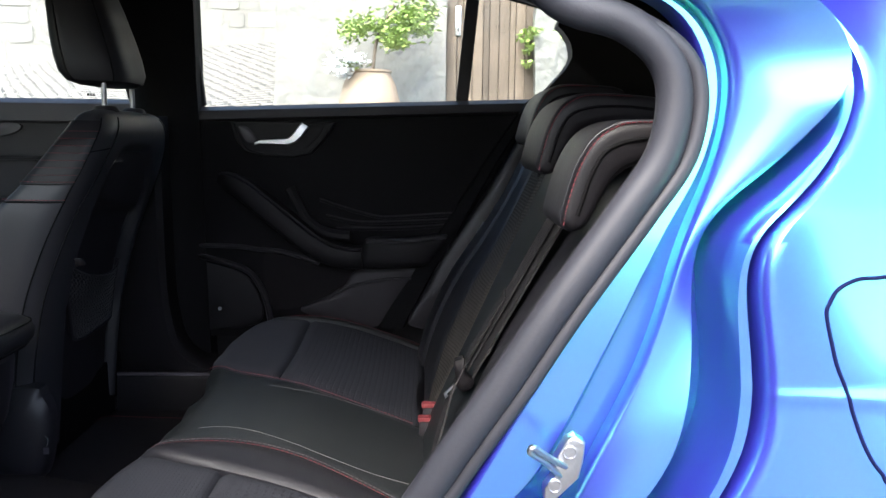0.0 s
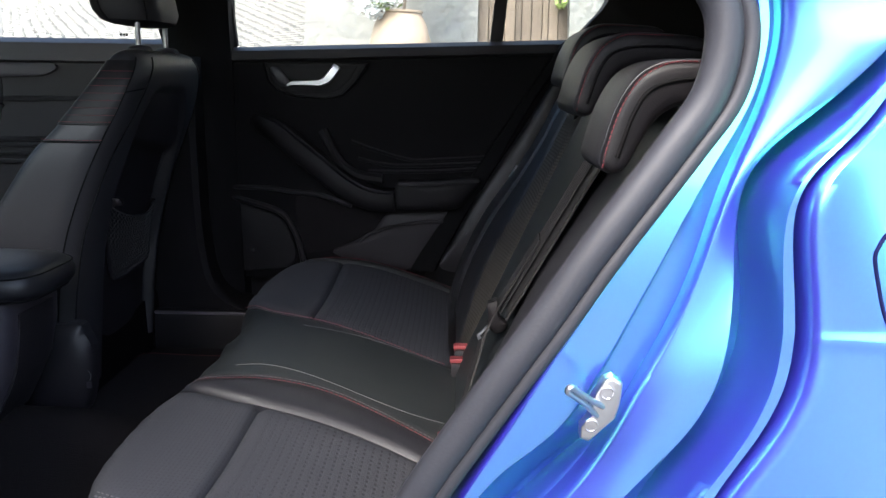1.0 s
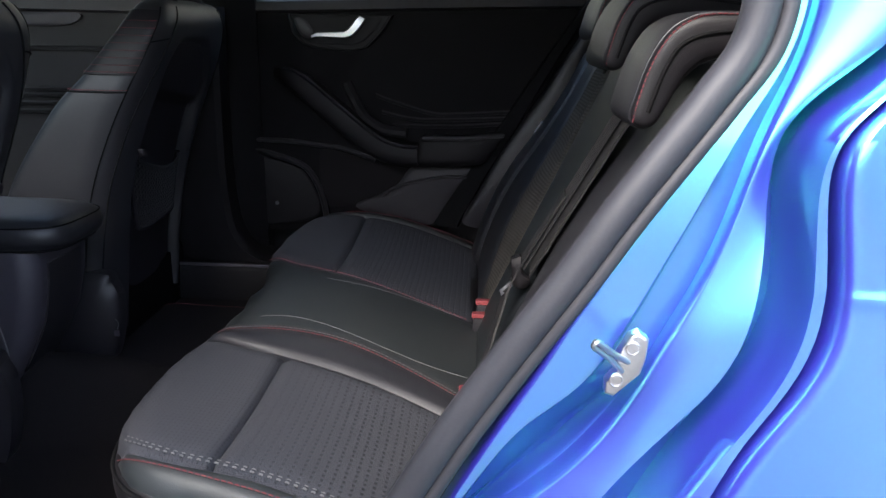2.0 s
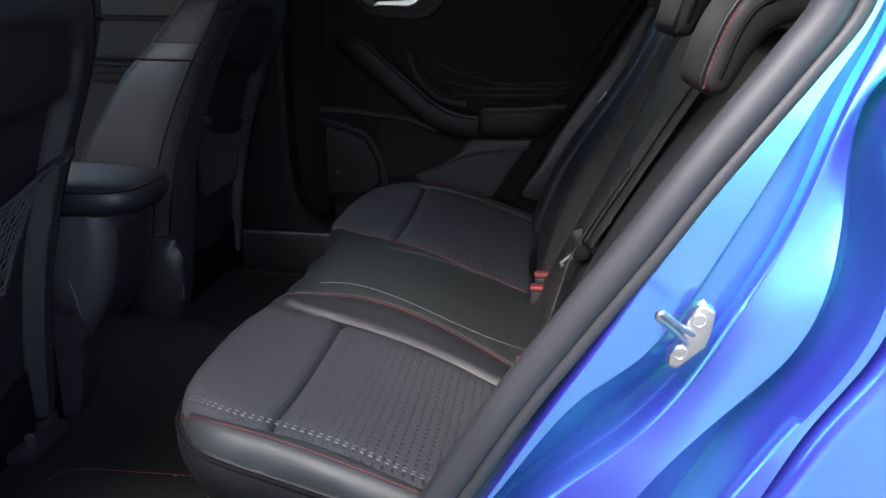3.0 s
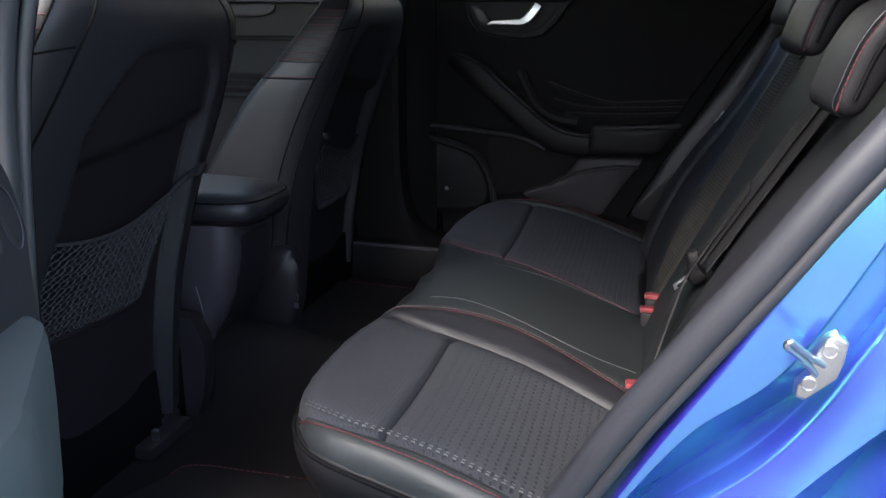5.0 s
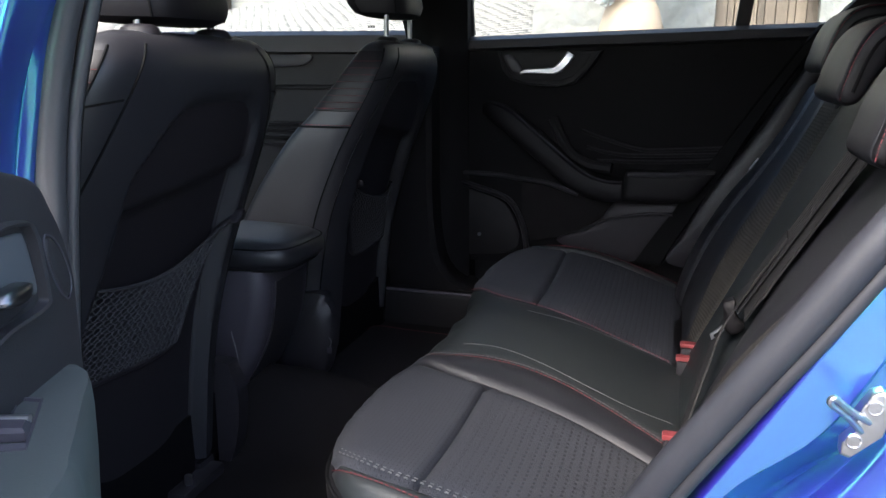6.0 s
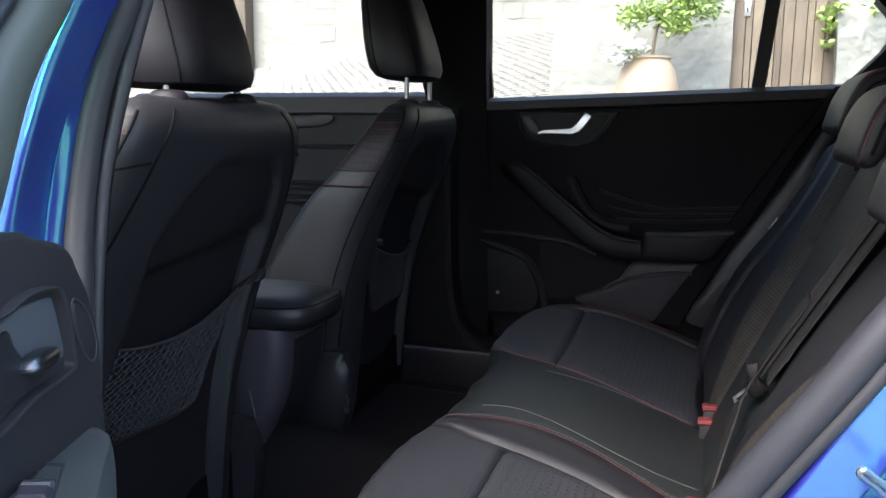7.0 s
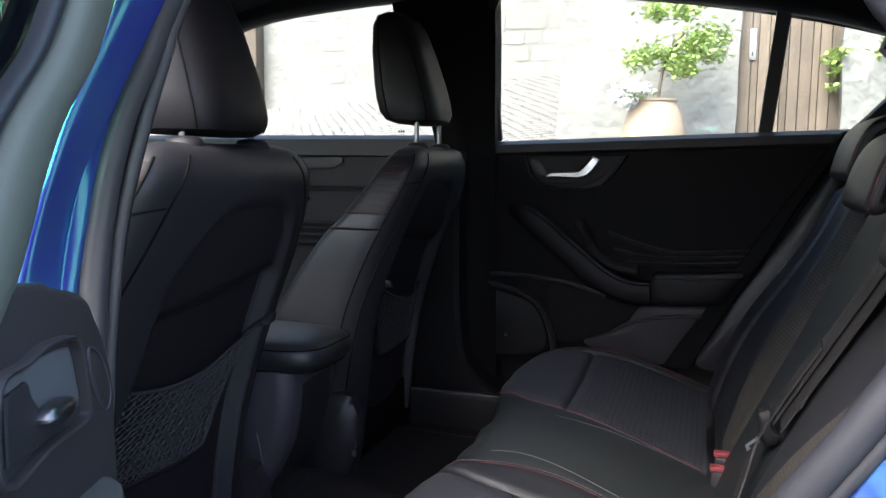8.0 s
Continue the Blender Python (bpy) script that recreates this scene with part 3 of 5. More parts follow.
part("screw", tube([(-0.581, 0.706, 0.473), (-0.581, 0.701, 0.473)], 0.005, 8, sub=1), STEEL, rdoor)
part("map_pocket", pillow([(-0.474, 0.600), (-0.453, 0.614), (-0.41, 0.610), (-0.326, 0.589), (-0.250, 0.579), (-0.256, 0.558), (-0.282, 0.528), (-0.363, 0.483), (-0.456, 0.470), (-0.470, 0.536)], D(0.703), 0.001, 0.004, 2, 0.05), CARPET, rdoor, "dark map pocket")
part("lower_panel", pillow([(-0.226, 0.582), (-0.16, 0.584), (-0.080, 0.580), (-0.13, 0.51), (-0.184, 0.435), (-0.28, 0.44), (-0.38, 0.472), (-0.322, 0.502), (-0.276, 0.530), (-0.254, 0.562)], D(0.694), 0.010, 0.03, 5), LOWER, rdoor, "black lower door panel")
part("panel_crease", tube([(-0.31, 0.684, 0.505), (-0.285, 0.680, 0.524), (-0.242, 0.678, 0.540), (-0.163, 0.678, 0.556), (-0.105, 0.684, 0.556)], 0.004, 8), LOWER, rdoor)
for g in (((-0.33, 0.748), (-0.277, 0.730), (-0.197, 0.708), (-0.145, 0.706), (0.012, 0.717)), ((-0.315, 0.708), (-0.25, 0.694), (-0.18, 0.692), (-0.006, 0.701)), ((-0.29, 0.676), (-0.143, 0.678), (-0.018, 0.687))):
    part("groove", tube([(x, 0.700, z) for x, z in g], 0.0055, 6), SOFT, rdoor)
    # paler cord above it stands in for the lit edge
    part("groove_highlight", tube([(x, 0.6955, z + 0.004) for x, z in g], 0.0022, 6), PLASTIC, rdoor)
part("rear_edge_seal", loft([[Vector((xa, 0.70, z)), Vector((xa + 0.004, 0.688, z)), Vector((xb - 0.006, 0.684, z)), Vector((xb, 0.70, z))] for xa, xb, z in ((-0.190, -0.120, 0.430), (-0.165, -0.100, 0.475), (-0.099, -0.045, 0.577), (-0.040, 0.010, 0.67), (0.014, 0.055, 0.754), (0.072, 0.105, 0.845), (0.130, 0.160, 0.933), (0.171, 0.20, 0.99))]), DARKLINE, rdoor, "black rubber door seal")

# ---------- far front door ----------
fdoor = thing("front_door", "black trimmed far front car door, closed", "car door", "car doors")
part("trim_panel", slab(lambda u, v: (-1.70 + 0.94 * u, 0.735, 0.38 + 0.585 * v), 8, 8, (0, 0.05, 0)), LOWER, fdoor, "soft black door trim")
part("belt_trim", loft([[Vector((x, 0.765, 0.985)), Vector((x, 0.74, 0.984)), Vector((x, 0.722, 0.972)), Vector((x, 0.718, 0.93)), Vector((x, 0.73, 0.925)), Vector((x, 0.765, 0.93))] for x in (-1.70, -1.2, -0.76)]), PLASTIC_GREY, fdoor, "dark grey belt line trim")
part("window_glass", slab(lambda u, v: (-1.70 + 0.94 * u, 0.762 - 0.09 * v, 0.965 + 0.40 * v), 1, 3, (0, 0.004, 0)), GLASS, fdoor, "clear side glass").visible_shadow = False
for mx in (-0.900, -0.893, -0.886):
    part("glass_mark", box(mx, mx + 0.004, 0.745, 0.748, 0.991, 0.997), DARKLINE, fdoor, "small printed glass mark")
part("decor_strip", pillow([(-1.45, 0.915), (-1.20, 0.922), (-1.06, 0.922), (-1.085, 0.896), (-1.20, 0.889), (-1.45, 0.88)], D(0.722), 0.004, 0.01, 3), PLASTIC_GREY, fdoor, "patterned decor strip")
for z in (0.838, 0.74, 0.725, 0.705, 0.685):
    part("groove", tube([(-1.6, 0.722, z - 0.01), (-1.2, 0.72, z), (-0.80, 0.722, z + 0.004)], 0.006, 6), PLASTIC, fdoor)
part("front_pillar", tube([(-1.95, 0.72, 0.92), (-1.70, 0.70, 1.12), (-1.40, 0.69, 1.295)], 0.045, 8), SOFT, fdoor)

# ---------- front seats ----------
REAR = [(0.30, -0.778), (0.45, -0.764), (0.54, -0.752), (0.60, -0.739), (0.66, -0.722), (0.71, -0.705), (0.76, -0.686), (0.83, -0.660), (0.88, -0.645), (0.91, -0.641), (0.93, -0.647), (0.942, -0.660), (0.947, -0.68)]
THICK = [(0.30, 0.27), (0.50, 0.25), (0.60, 0.23), (0.70, 0.195), (0.76, 0.172), (0.80, 0.145), (0.84, 0.122), (0.88, 0.102), (0.91, 0.085), (0.93, 0.07), (0.942, 0.045), (0.947, 0.01)]
HALF = [(0.30, 0.215), (0.45, 0.215), (0.60, 0.225), (0.75, 0.222), (0.82, 0.212), (0.87, 0.200), (0.90, 0.187), (0.925, 0.168), (0.94, 0.148), (0.947, 0.12)]


def seat_point(a, z, cy, grow=0.0):
    """A point of the backrest's skin: a is the angle round the section, 0 to pi behind, pi to 2 pi in front."""
    w, d = curve1(HALF, z) + grow, curve1(THICK, z) / 2 + grow
    c, q = math.cos(a), math.sin(a)
    if q >= 0:
        y, x = w * math.copysign(abs(c) ** 0.55, c), d * q ** 0.62
    else:
        y, x = w * math.copysign(abs(c) ** 0.42, c), -d * (-q) ** 0.34 * (1.08 - 0.16 * q * q)
    return Vector((curve1(REAR, z) - curve1(THICK, z) / 2 + x, cy + y, z))


def seat_arch(s):
    """Height of the moulded arch over the back panel; s runs from the outer side (-) to the car's middle (+)."""
    return 0.872 - 0.085 * (max(0.0, -0.02 - s) / 0.50) ** 2.2 - 0.040 * (max(0.0, s - 0.36) / 0.27) ** 3


def arch_sides(z):
    """Outer and inner edge of the recess, widening downwards on the outer side."""
    return -0.54 - 0.16 * step(0.72, 0.50, z), 0.64 - 0.03 * step(0.70, 0.50, z)


def back_relief(s, z):
    """How deep the moulded back lies below its outline: an arched recess and a second, deeper step below a slanting crease."""
    lo, hi = arch_sides(z)
    arch = seat_arch(s)
    crease = 0.760 + 0.032 * s + 0.004 * s * s
    inside = step(lo - 0.02, lo + 0.06, s) * step(hi + 0.02, hi - 0.05, s) * step(arch + 0.006, arch - 0.008, z)
    return 0.014 * inside + 0.016 * inside * step(crease + 0.004, crease - 0.016, z)


def shell_point(s, z, cy, inner, lift=0.0):
    """A point on the rear of the seat at s across its half width."""
    c = min(1.0, abs(s)) ** (1 / 0.55)
    a = math.acos(c) if s > 0 else math.pi - math.acos(c)
    if inner < 0:
        a = math.pi - a
    p = seat_point(a, z, cy, 0.0015)
    p.x += lift - back_relief(s, z)
    return p


def net_mesh(spot, rows, cols, r=0.0009):
    """A knotted pocket net of wavy diamond cords; spot(p, q) is the pocket's front."""
    bm = bmesh.new()

    def add(a, b):
        d = (b - a).normalized()
        s = d.cross(Vector((1, 0, 0))).normalized() * r
        n = s.cross(d).normalized() * r
        R = [[bm.verts.new(p + s * c + n * e) for c, e in ((1, 0), (0, 1), (-1, 0), (0, -1))] for p in (a, b)]
        for i in range(4):
            bm.faces.new((R[0][i], R[0][(i + 1) % 4], R[1][(i + 1) % 4], R[1][i]))
    shake = lambda: Vector((random.uniform(-0.0005, 0.0005), random.uniform(-0.001, 0.001), random.uniform(-0.001, 0.001)))
    grid = [[spot(min(1, max(0, (j + 0.5 * (i % 2)) / cols)), i / rows) + shake() for j in range(cols + 1)] for i in range(rows + 1)]
    for i in range(rows):
        for j in range(cols + 1):
            a = grid[i][j]
            for k in ((j, j + 1) if i % 2 else (j, j - 1)):
                if 0 <= k <= cols:
                    b = grid[i + 1][k]
                    m = (a + b) / 2 + Vector((0.0004, 0.0022 if k == j else -0.0012, 0.0012))
                    add(a, m)
                    add(m, b)
    return bm


def front_seat(cy, inner, lift, net, name_label):
    """A front seat seen from behind; inner is the side of the car's middle (+1 or -1)."""
    s = thing("front_seat", name_label, "car seat", "front seats")
    zs = [0.30 + 0.63 * i / 90 for i in range(91)] + [0.936, 0.941, 0.945, 0.947]
    part("backrest", loft([[seat_point(math.pi * 0.93 + (math.pi * 1.14) * i / 60, z, cy) for i in range(61)] + [Vector((curve1(REAR, z) - 0.05 * step(0.95, 0.90, z), cy, z))] for z in zs]), LEATHER, s, "black leather backrest")

    def shell(z):
        row = []
        for i in range(121):
            a = math.pi * (0.04 + 0.92 * i / 120)
            p = seat_point(a, z, cy, 0.0015)
            p.x -= back_relief((p.y - cy) / curve1(HALF, z) * inner, z)
            row.append(p)
        return row + [Vector((curve1(REAR, z) - 0.06 * step(0.95, 0.90, z), cy - 0.1, z)), Vector((curve1(REAR, z) - 0.06 * step(0.95, 0.90, z), cy + 0.1, z))]
    part("back_cover", loft([shell(z) for z in zs]), LEATHER, s, "black leather back surround", 60)

    def panel(u, v):
        z0 = 0.305 + (0.872 - 0.305) * v
        lo, hi = arch_sides(z0)
        t = lo + 0.03 + (hi - lo - 0.055) * u
        z = 0.305 + (seat_arch(t) - 0.007 - 0.305) * v
        return shell_point(t, z, cy, inner, 0.0012)
    part("back_panel", slab(panel, 60, 80, (-0.004, 0, 0)), SHELL, s, "black moulded seat back panel", 60)
    # long seams: one on the side, one from the rear shoulder down along the rear corner
    for sgn in (1, -1):
        turn = lambda a: a if sgn > 0 else math.pi - a
        part("seam", tube([seat_point(turn(0.38), z, cy, 0.0022) for z in (0.40, 0.50, 0.60, 0.70, 0.78, 0.84, 0.88, 0.91, 0.93)], 0.0016, 6), DARKLINE, s)
        part("seam", tube([seat_point(turn(a), z, cy, 0.0022) for z, a in ((0.40, 0.64), (0.50, 0.66), (0.60, 0.68), (0.70, 0.72), (0.76, 0.76), (0.80, 0.82), (0.84, 0.89), (0.88, 0.96), (0.91, 1.00), (0.932, 1.02))], 0.0016, 6), DARKLINE, s)
        part("shoulder_seam", tube([seat_point(turn(a), 0.864 + 0.012 * a, cy, 0.003) for a in (0.40, 0.55, 0.72, 0.90)], 0.0013, 6), DARKLINE, s)
    front = lambda u: math.pi - 0.37 + (math.pi + 0.74) * u
    part("shoulder_insert", loft([[seat_point(front(i / 48), z, cy, 0.0032) for i in range(49)] + [seat_point(front(1 - i / 48), z, cy, -0.008) for i in range(49)] for z in (0.812, 0.84, 0.87, 0.895, 0.915, 0.925)]), LEATHER_DARK, s, "dark fabric insert with red threads")
    round_front = [i / 48 for i in range(49)]
    for z in (0.812, 0.780):
        part("cross_stitch", stitches([seat_point(front(u), z + 0.004, cy, 0.005) for u in round_front], 0.005, 0.002, 0.0006, 1), THREAD, s, "red stitching")
        part("cross_seam", tube([seat_point(front(u), z, cy, 0.001) for u in round_front], 0.0018, 6, sub=1), DARKLINE, s)
    for k in range(7):
        part("red_thread", tube([seat_point(front(u), 0.828 + 0.013 * k, cy, 0.0034) for u in round_front], 0.00035, 4, sub=1), THREAD, s)
    # pocket net in its moulded rim
    top = lambda p: 0.630 + net + 0.034 * p * p - 0.014 * math.sin(math.pi * p)
    low = lambda p: 0.496 + net + 0.012 * (1 - p) + 0.014 * max(0, p - 0.7)

    def spot(p, q):
        z = low(p) + (top(p) - low(p)) * q
        side = -0.62 + 0.10 * step(0.52 + net, 0.64 + net, z), 0.28 + 0.33 * (z - 0.50 - net) / 0.16
        t = side[0] + (side[1] - side[0]) * p
        c = shell_point(t, z, cy, inner, 0.012)
        c.x += 0.012 * math.sin(math.pi * p) * q
        return c
    part("pocket_net", net_mesh(spot, 26, 20), NET, s, "black knotted pocket net")
    part("net_cord", tube([spot(p, 1.0) for p in (0, 0.2, 0.4, 0.6, 0.8, 1.0)], 0.0022, 6), NET, s)
    rim = [spot(0, q) for q in (1.08, 0.6, 0.2, -0.03)] + [spot(p, -0.03) for p in (0.25, 0.5, 0.75)] + [spot(1, q) for q in (0.04, 0.3, 0.6, 0.9, 1.07)]
    part("pocket_frame", tube([p + Vector((-0.004, 0, 0)) for p in rim], 0.0052, 8), SHELL, s, "moulded pocket rim")
    part("frame_tip", pillow([(-0.012, -0.006), (0.008, -0.004), (0.014, 0.010), (0.0, 0.008)], lambda u, v, w: spot(1, 1.06) + Vector((0.004 + w, inner * u, v)), 0.004, 0.008, 4), SHELL, s, "smooth pocket hook")
    # seat base
    # darker than the other leather: shade under the seat put into the colour
    part("seat_cushion", loft([[Vector((x, cy + y * 0.235, 0.30 + 0.09 * zz + 0.06 * step(-0.8, -1.25, x))) for y, zz in ((-1, -0.6), (-1, 0.6), (-0.9, 1), (-0.5, 0.85), (0, 0.8), (0.5, 0.85), (0.9, 1), (1, 0.6), (1, -0.6))] for x in (-0.80, -0.9, -1.05, -1.2, -1.28)]), TRIM_SHADED, s, "black leather cushion, coloured darker for the shade")
    part("side_cover", pillow([(-0.86, 0.235), (-0.805, 0.240), (-0.775, 0.272), (-0.760, 0.33), (-0.757, 0.385), (-0.768, 0.420), (-0.80, 0.44), (-1.0, 0.40), (-1.0, 0.25)], lambda u, v, w: Vector((u, cy + inner * (0.222 + w), v)), 0.02, 0.03, 5), PLASTIC, s, "black seat hinge cover")
    for sgn in (-1, 1):
        part("seat_rail", box(-1.3, -0.80, cy + sgn * 0.19 - 0.02, cy + sgn * 0.19 + 0.02, 0.25, 0.29, 0.005), PLASTIC, s)
    # bare metal fixings on the inner rail
    ry = cy + inner * 0.19 - 0.0215
    part("rail_clip", tube([(-0.862, ry, 0.281), (-0.845, ry, 0.283), (-0.826, ry - 0.001, 0.282), (-0.820, ry - 0.006, 0.274), (-0.817, ry - 0.010, 0.266)], 0.0021, 6, flat=0.6), STEEL, s, "bare steel rail clip")
    for bx, bz, br in ((-0.935, 0.281, 0.0042), (-0.905, 0.277, 0.0032)):
        part("rail_bolt", loft([[Vector((bx + q * math.cos(a), ry - d, bz + q * math.sin(a))) for a in [i * math.pi / 3 for i in range(6)]] for q, d in ((br, -0.001), (br, 0.0018), (br * 0.7, 0.0026), (br * 0.3, 0.0020))]), STEEL, s, "bare steel bolt")
    # head restraint
    zb = 0.945 + lift
    tall = 1.07 if lift > 0.03 else 1.0
    prof = [(dz * tall, d, w) for dz, d, w in ((0.0, 0.036, 0.100), (0.006, 0.052, 0.117), (0.022, 0.061, 0.127), (0.05, 0.062, 0.128), (0.08, 0.060, 0.126), (0.14, 0.052, 0.118), (0.19, 0.042, 0.104), (0.210, 0.030, 0.090), (0.22, 0.012, 0.06))]
    hx = lambda dz: -0.705 - 0.22 * dz

    def hring(dz, d, w):
        ring = []
        for i in range(56):
            a = 2 * math.pi * i / 56
            c, q = math.cos(a), math.sin(a)
            x = d * math.copysign(abs(q) ** 0.6, q)
            wide = w * (0.80 - 0.20 * x / d)
            ring.append(Vector((hx(dz) + x, cy + wide * math.copysign(abs(c) ** 0.45, c), zb + dz)))
        return ring
    h = part("head_restraint", loft([hring(*p) for p in prof]), LEATHER_DARK, s, "black leather head restraint")
    for sgn in (-1, 1):
        part("seam", tube([hring(*p)[5 if sgn > 0 else 23] for p in prof[1:-1]], 0.0016, 6), DARKLINE, h)
        part("seam", tube([hring(*p)[53 if sgn > 0 else 31] for p in prof[1:-1]], 0.0016, 6), DARKLINE, h)
        py = cy + sgn * 0.072
        part("post", tube([(-0.690, py, 0.92), (-0.690, py, zb + 0.02)], 0.0050, 12, sub=1), STEEL_DARK, h, "dark chrome post")
        part("guide", loft([[Vector((-0.688 + r * math.cos(a) * 1.2, py + r * math.sin(a), z)) for a in [i * math.pi / 8 for i in range(16)]] for r, z in ((0.020, 0.925), (0.021, 0.944), (0.018, 0.951), (0.014, 0.954), (0.008, 0.955))]), SHELL, s, "black post guide")
    return s


near_seat = front_seat(-0.380, 1, 0.012, 0.020, "black leather front seat with lowered head restraint and pocket net")
near_seat.location.z = -0.012
front_seat(0.400, -1, 0.050, -0.014, "black leather front seat with raised head restraint and pocket net")

# ---------- centre console ----------
console = thing("centre_console", "black centre console with padded leather armrest", "car console")
BODY = [(-0.865, 0.060, 0.262), (-0.835, 0.072, 0.31), (-0.80, 0.082, 0.37), (-0.772, 0.090, 0.43), (-0.760, 0.094, 0.49), (-0.757, 0.095, 0.53), (-0.762, 0.093, 0.556)]


def body_ring(xr, w, z):
    """Console section: rounded rear corners, straight sides."""
    r = 0.030
    turn = [(xr - r + r * math.sin(a), w - r + r * math.cos(a)) for a in [math.pi / 2 * i / 6 for i in range(7)]]
    return [Vector((x, y, z)) for x, y in [(-1.3, w)] + turn + [(x, -y) for x, y in reversed(turn)] + [(-1.3, -w)]]


part("console_body", loft([body_ring(*b) for b in BODY]), PLASTIC_GREY, console, "dark grey console housing")
part("rear_cover", slab(lambda u, v: (curve1([(z, x) for x, w, z in BODY], 0.34 + 0.19 * v) + 0.0025, -0.052 + 0.104 * u, 0.34 + 0.19 * v), 6, 10, (-0.006, 0, 0)), PLASTIC, console, "black rear console cover")
LID = [(0.214, 0.088, 0.556), (0.226, 0.098, 0.560), (0.233, 0.104, 0.570), (0.234, 0.105, 0.584), (0.229, 0.101, 0.596), (0.215, 0.090, 0.604), (0.17, 0.065, 0.608), (0.08, 0.03, 0.609)]
lid_ring = lambda sx, sy, z: [Vector((-0.945 + sx * math.copysign(abs(math.cos(a)) ** 0.40, math.cos(a)), sy * math.copysign(abs(math.sin(a)) ** 0.46, math.sin(a)), z)) for a in [2 * math.pi * i / 48 for i in range(48)]]
lid = part("armrest_lid", loft([lid_ring(*l) for l in LID]), LEATHER, console, "padded black leather lid")
part("lid_seam", tube(lid_ring(0.230, 0.102, 0.5955), 0.0013, 6, True, 1), DARKLINE, lid)
# black cord put in for the shade between lid and housing
part("lid_gap_shade", tube(lid_ring(0.222, 0.094, 0.5575), 0.0028, 6, True, 1), DARKLINE, lid)

# ---------- rear bench ----------
bench = thing("rear_bench", "black leather and fabric rear bench seat with red stitching", "car seat")
ZK = [(-0.50, 0.470), (-0.455, 0.474), (-0.42, 0.474), (-0.34, 0.466), (-0.25, 0.448), (-0.15, 0.415), (-0.05, 0.378), (0.02, 0.36)]
EDGE = [(-0.03, -0.595), (-0.10, -0.585), (-0.20, -0.576), (-0.30, -0.568), (-0.37, -0.556), (-0.415, -0.536), (-0.445, -0.502), (-0.467, -0.455), (-0.483, -0.39), (-0.488, -0.32), (-0.484, -0.25), (-0.466, -0.175), (-0.453, -0.10), (-0.450, 0.0), (-0.454, 0.10), (-0.470, 0.18), (-0.487, 0.26), (-0.494, 0.34), (-0.490, 0.42), (-0.475, 0.50), (-0.448, 0.56), (-0.405, 0.605), (-0.30, 0.645), (-0.20, 0.66), (-0.10, 0.67), (-0.03, 0.675)]
ES = spline([(x, y, 0) for x, y in EDGE], 6)
ROLL = 0.034


def seat_base(x, y):
    return curve1(ZK, x) + 0.010 * step(0.35, 0.6, abs(y)) + 0.004 * math.cos(9 * y)


def seat_z(x, y):
    """The cushion's top, rolled over towards its front and side edges."""
    near = min((p.x - x) ** 2 + (p.y - y) ** 2 for p in ES) ** 0.5
    k = max(0.0, ROLL - near)
    return seat_base(x, y) - (ROLL - math.sqrt(max(0.0, ROLL * ROLL - k * k)))


def front_x(y):
    """The cushion's front edge."""
    return min(ES, key=lambda p: abs(p.y - y) + (10 if p.x > -0.40 else 0)).x


def strip(xa, xb, ya, yb, name, material, parent, label="", puff=0.008, nu=24, nv=16, swell=0.0):
    """An upholstered panel between the lines ya(x) and yb(x) for x from xa(y) to xb, dipping at its edges to the seams."""
    def f(u, v):
        x0 = front_x(ya(-0.46) + (yb(-0.46) - ya(-0.46)) * v) + 0.001 if xa is None else xa
        xx = x0 + (xb - x0) * u
        y = ya(xx) + (yb(xx) - ya(xx)) * v
        e = 1.0 if xa is None and u < 0.5 else min(u, 1 - u) * abs(xb - x0)
        g = min(v, 1 - v) * abs(yb(xx) - ya(xx))
        r = 0.014
        drop = sum((1 - math.sqrt(max(0.0, 1 - (1 - min(q, r) / r) ** 2))) for q in (e, g)) * puff
        return (xx, y, seat_z(xx, y) - drop + swell * math.sin(math.pi * v) * step(-0.49, -0.40, xx))
    return part(name, slab(f, nu, nv, (0, 0, -0.022)), material, parent, label)


def line_of(*k):
    return lambda x: curve1(k, x)


# seams along the cushion, y over x
RED_N = line_of((-0.468, -0.172), (-0.443, -0.167), (-0.411, -0.155), (-0.362, -0.140), (-0.284, -0.136), (-0.196, -0.153), (-0.119, -0.176), (-0.06, -0.196))
INS_N = line_of((-0.466, -0.182), (-0.396, -0.203), (-0.339, -0.214), (-0.267, -0.224), (-0.186, -0.233), (-0.114, -0.247), (-0.06, -0.255))
OUT_N = line_of((-0.462, -0.462), (-0.440, -0.492), (-0.40, -0.516), (-0.362, -0.525), (-0.299, -0.529), (-0.237, -0.537), (-0.189, -0.542), (-0.10, -0.545))
RED_F = line_of((-0.487, 0.262), (-0.45, 0.215), (-0.397, 0.175), (-0.33, 0.166), (-0.242, 0.144), (-0.179, 0.136), (-0.08, 0.131))
INS_F = lambda x: RED_F(x) + 0.003
OUT_F = line_of((-0.475, 0.50), (-0.44, 0.545), (-0.40, 0.575), (-0.33, 0.595), (-0.219, 0.604), (-0.072, 0.609))
EDGE_N = line_of((-0.45, -0.494), (-0.415, -0.535), (-0.37, -0.555), (-0.30, -0.567), (-0.20, -0.575), (-0.03, -0.594))
EDGE_F = line_of((-0.45, 0.556), (-0.405, 0.604), (-0.30, 0.644), (-0.20, 0.659), (-0.03, 0.674))
GROOVE = -0.338
for ya, yb in ((OUT_N, INS_N), (INS_F, OUT_F)):
    strip(None, GROOVE - 0.0008, ya, yb, "front_insert", FABRIC, bench, "charcoal fabric cushion front")
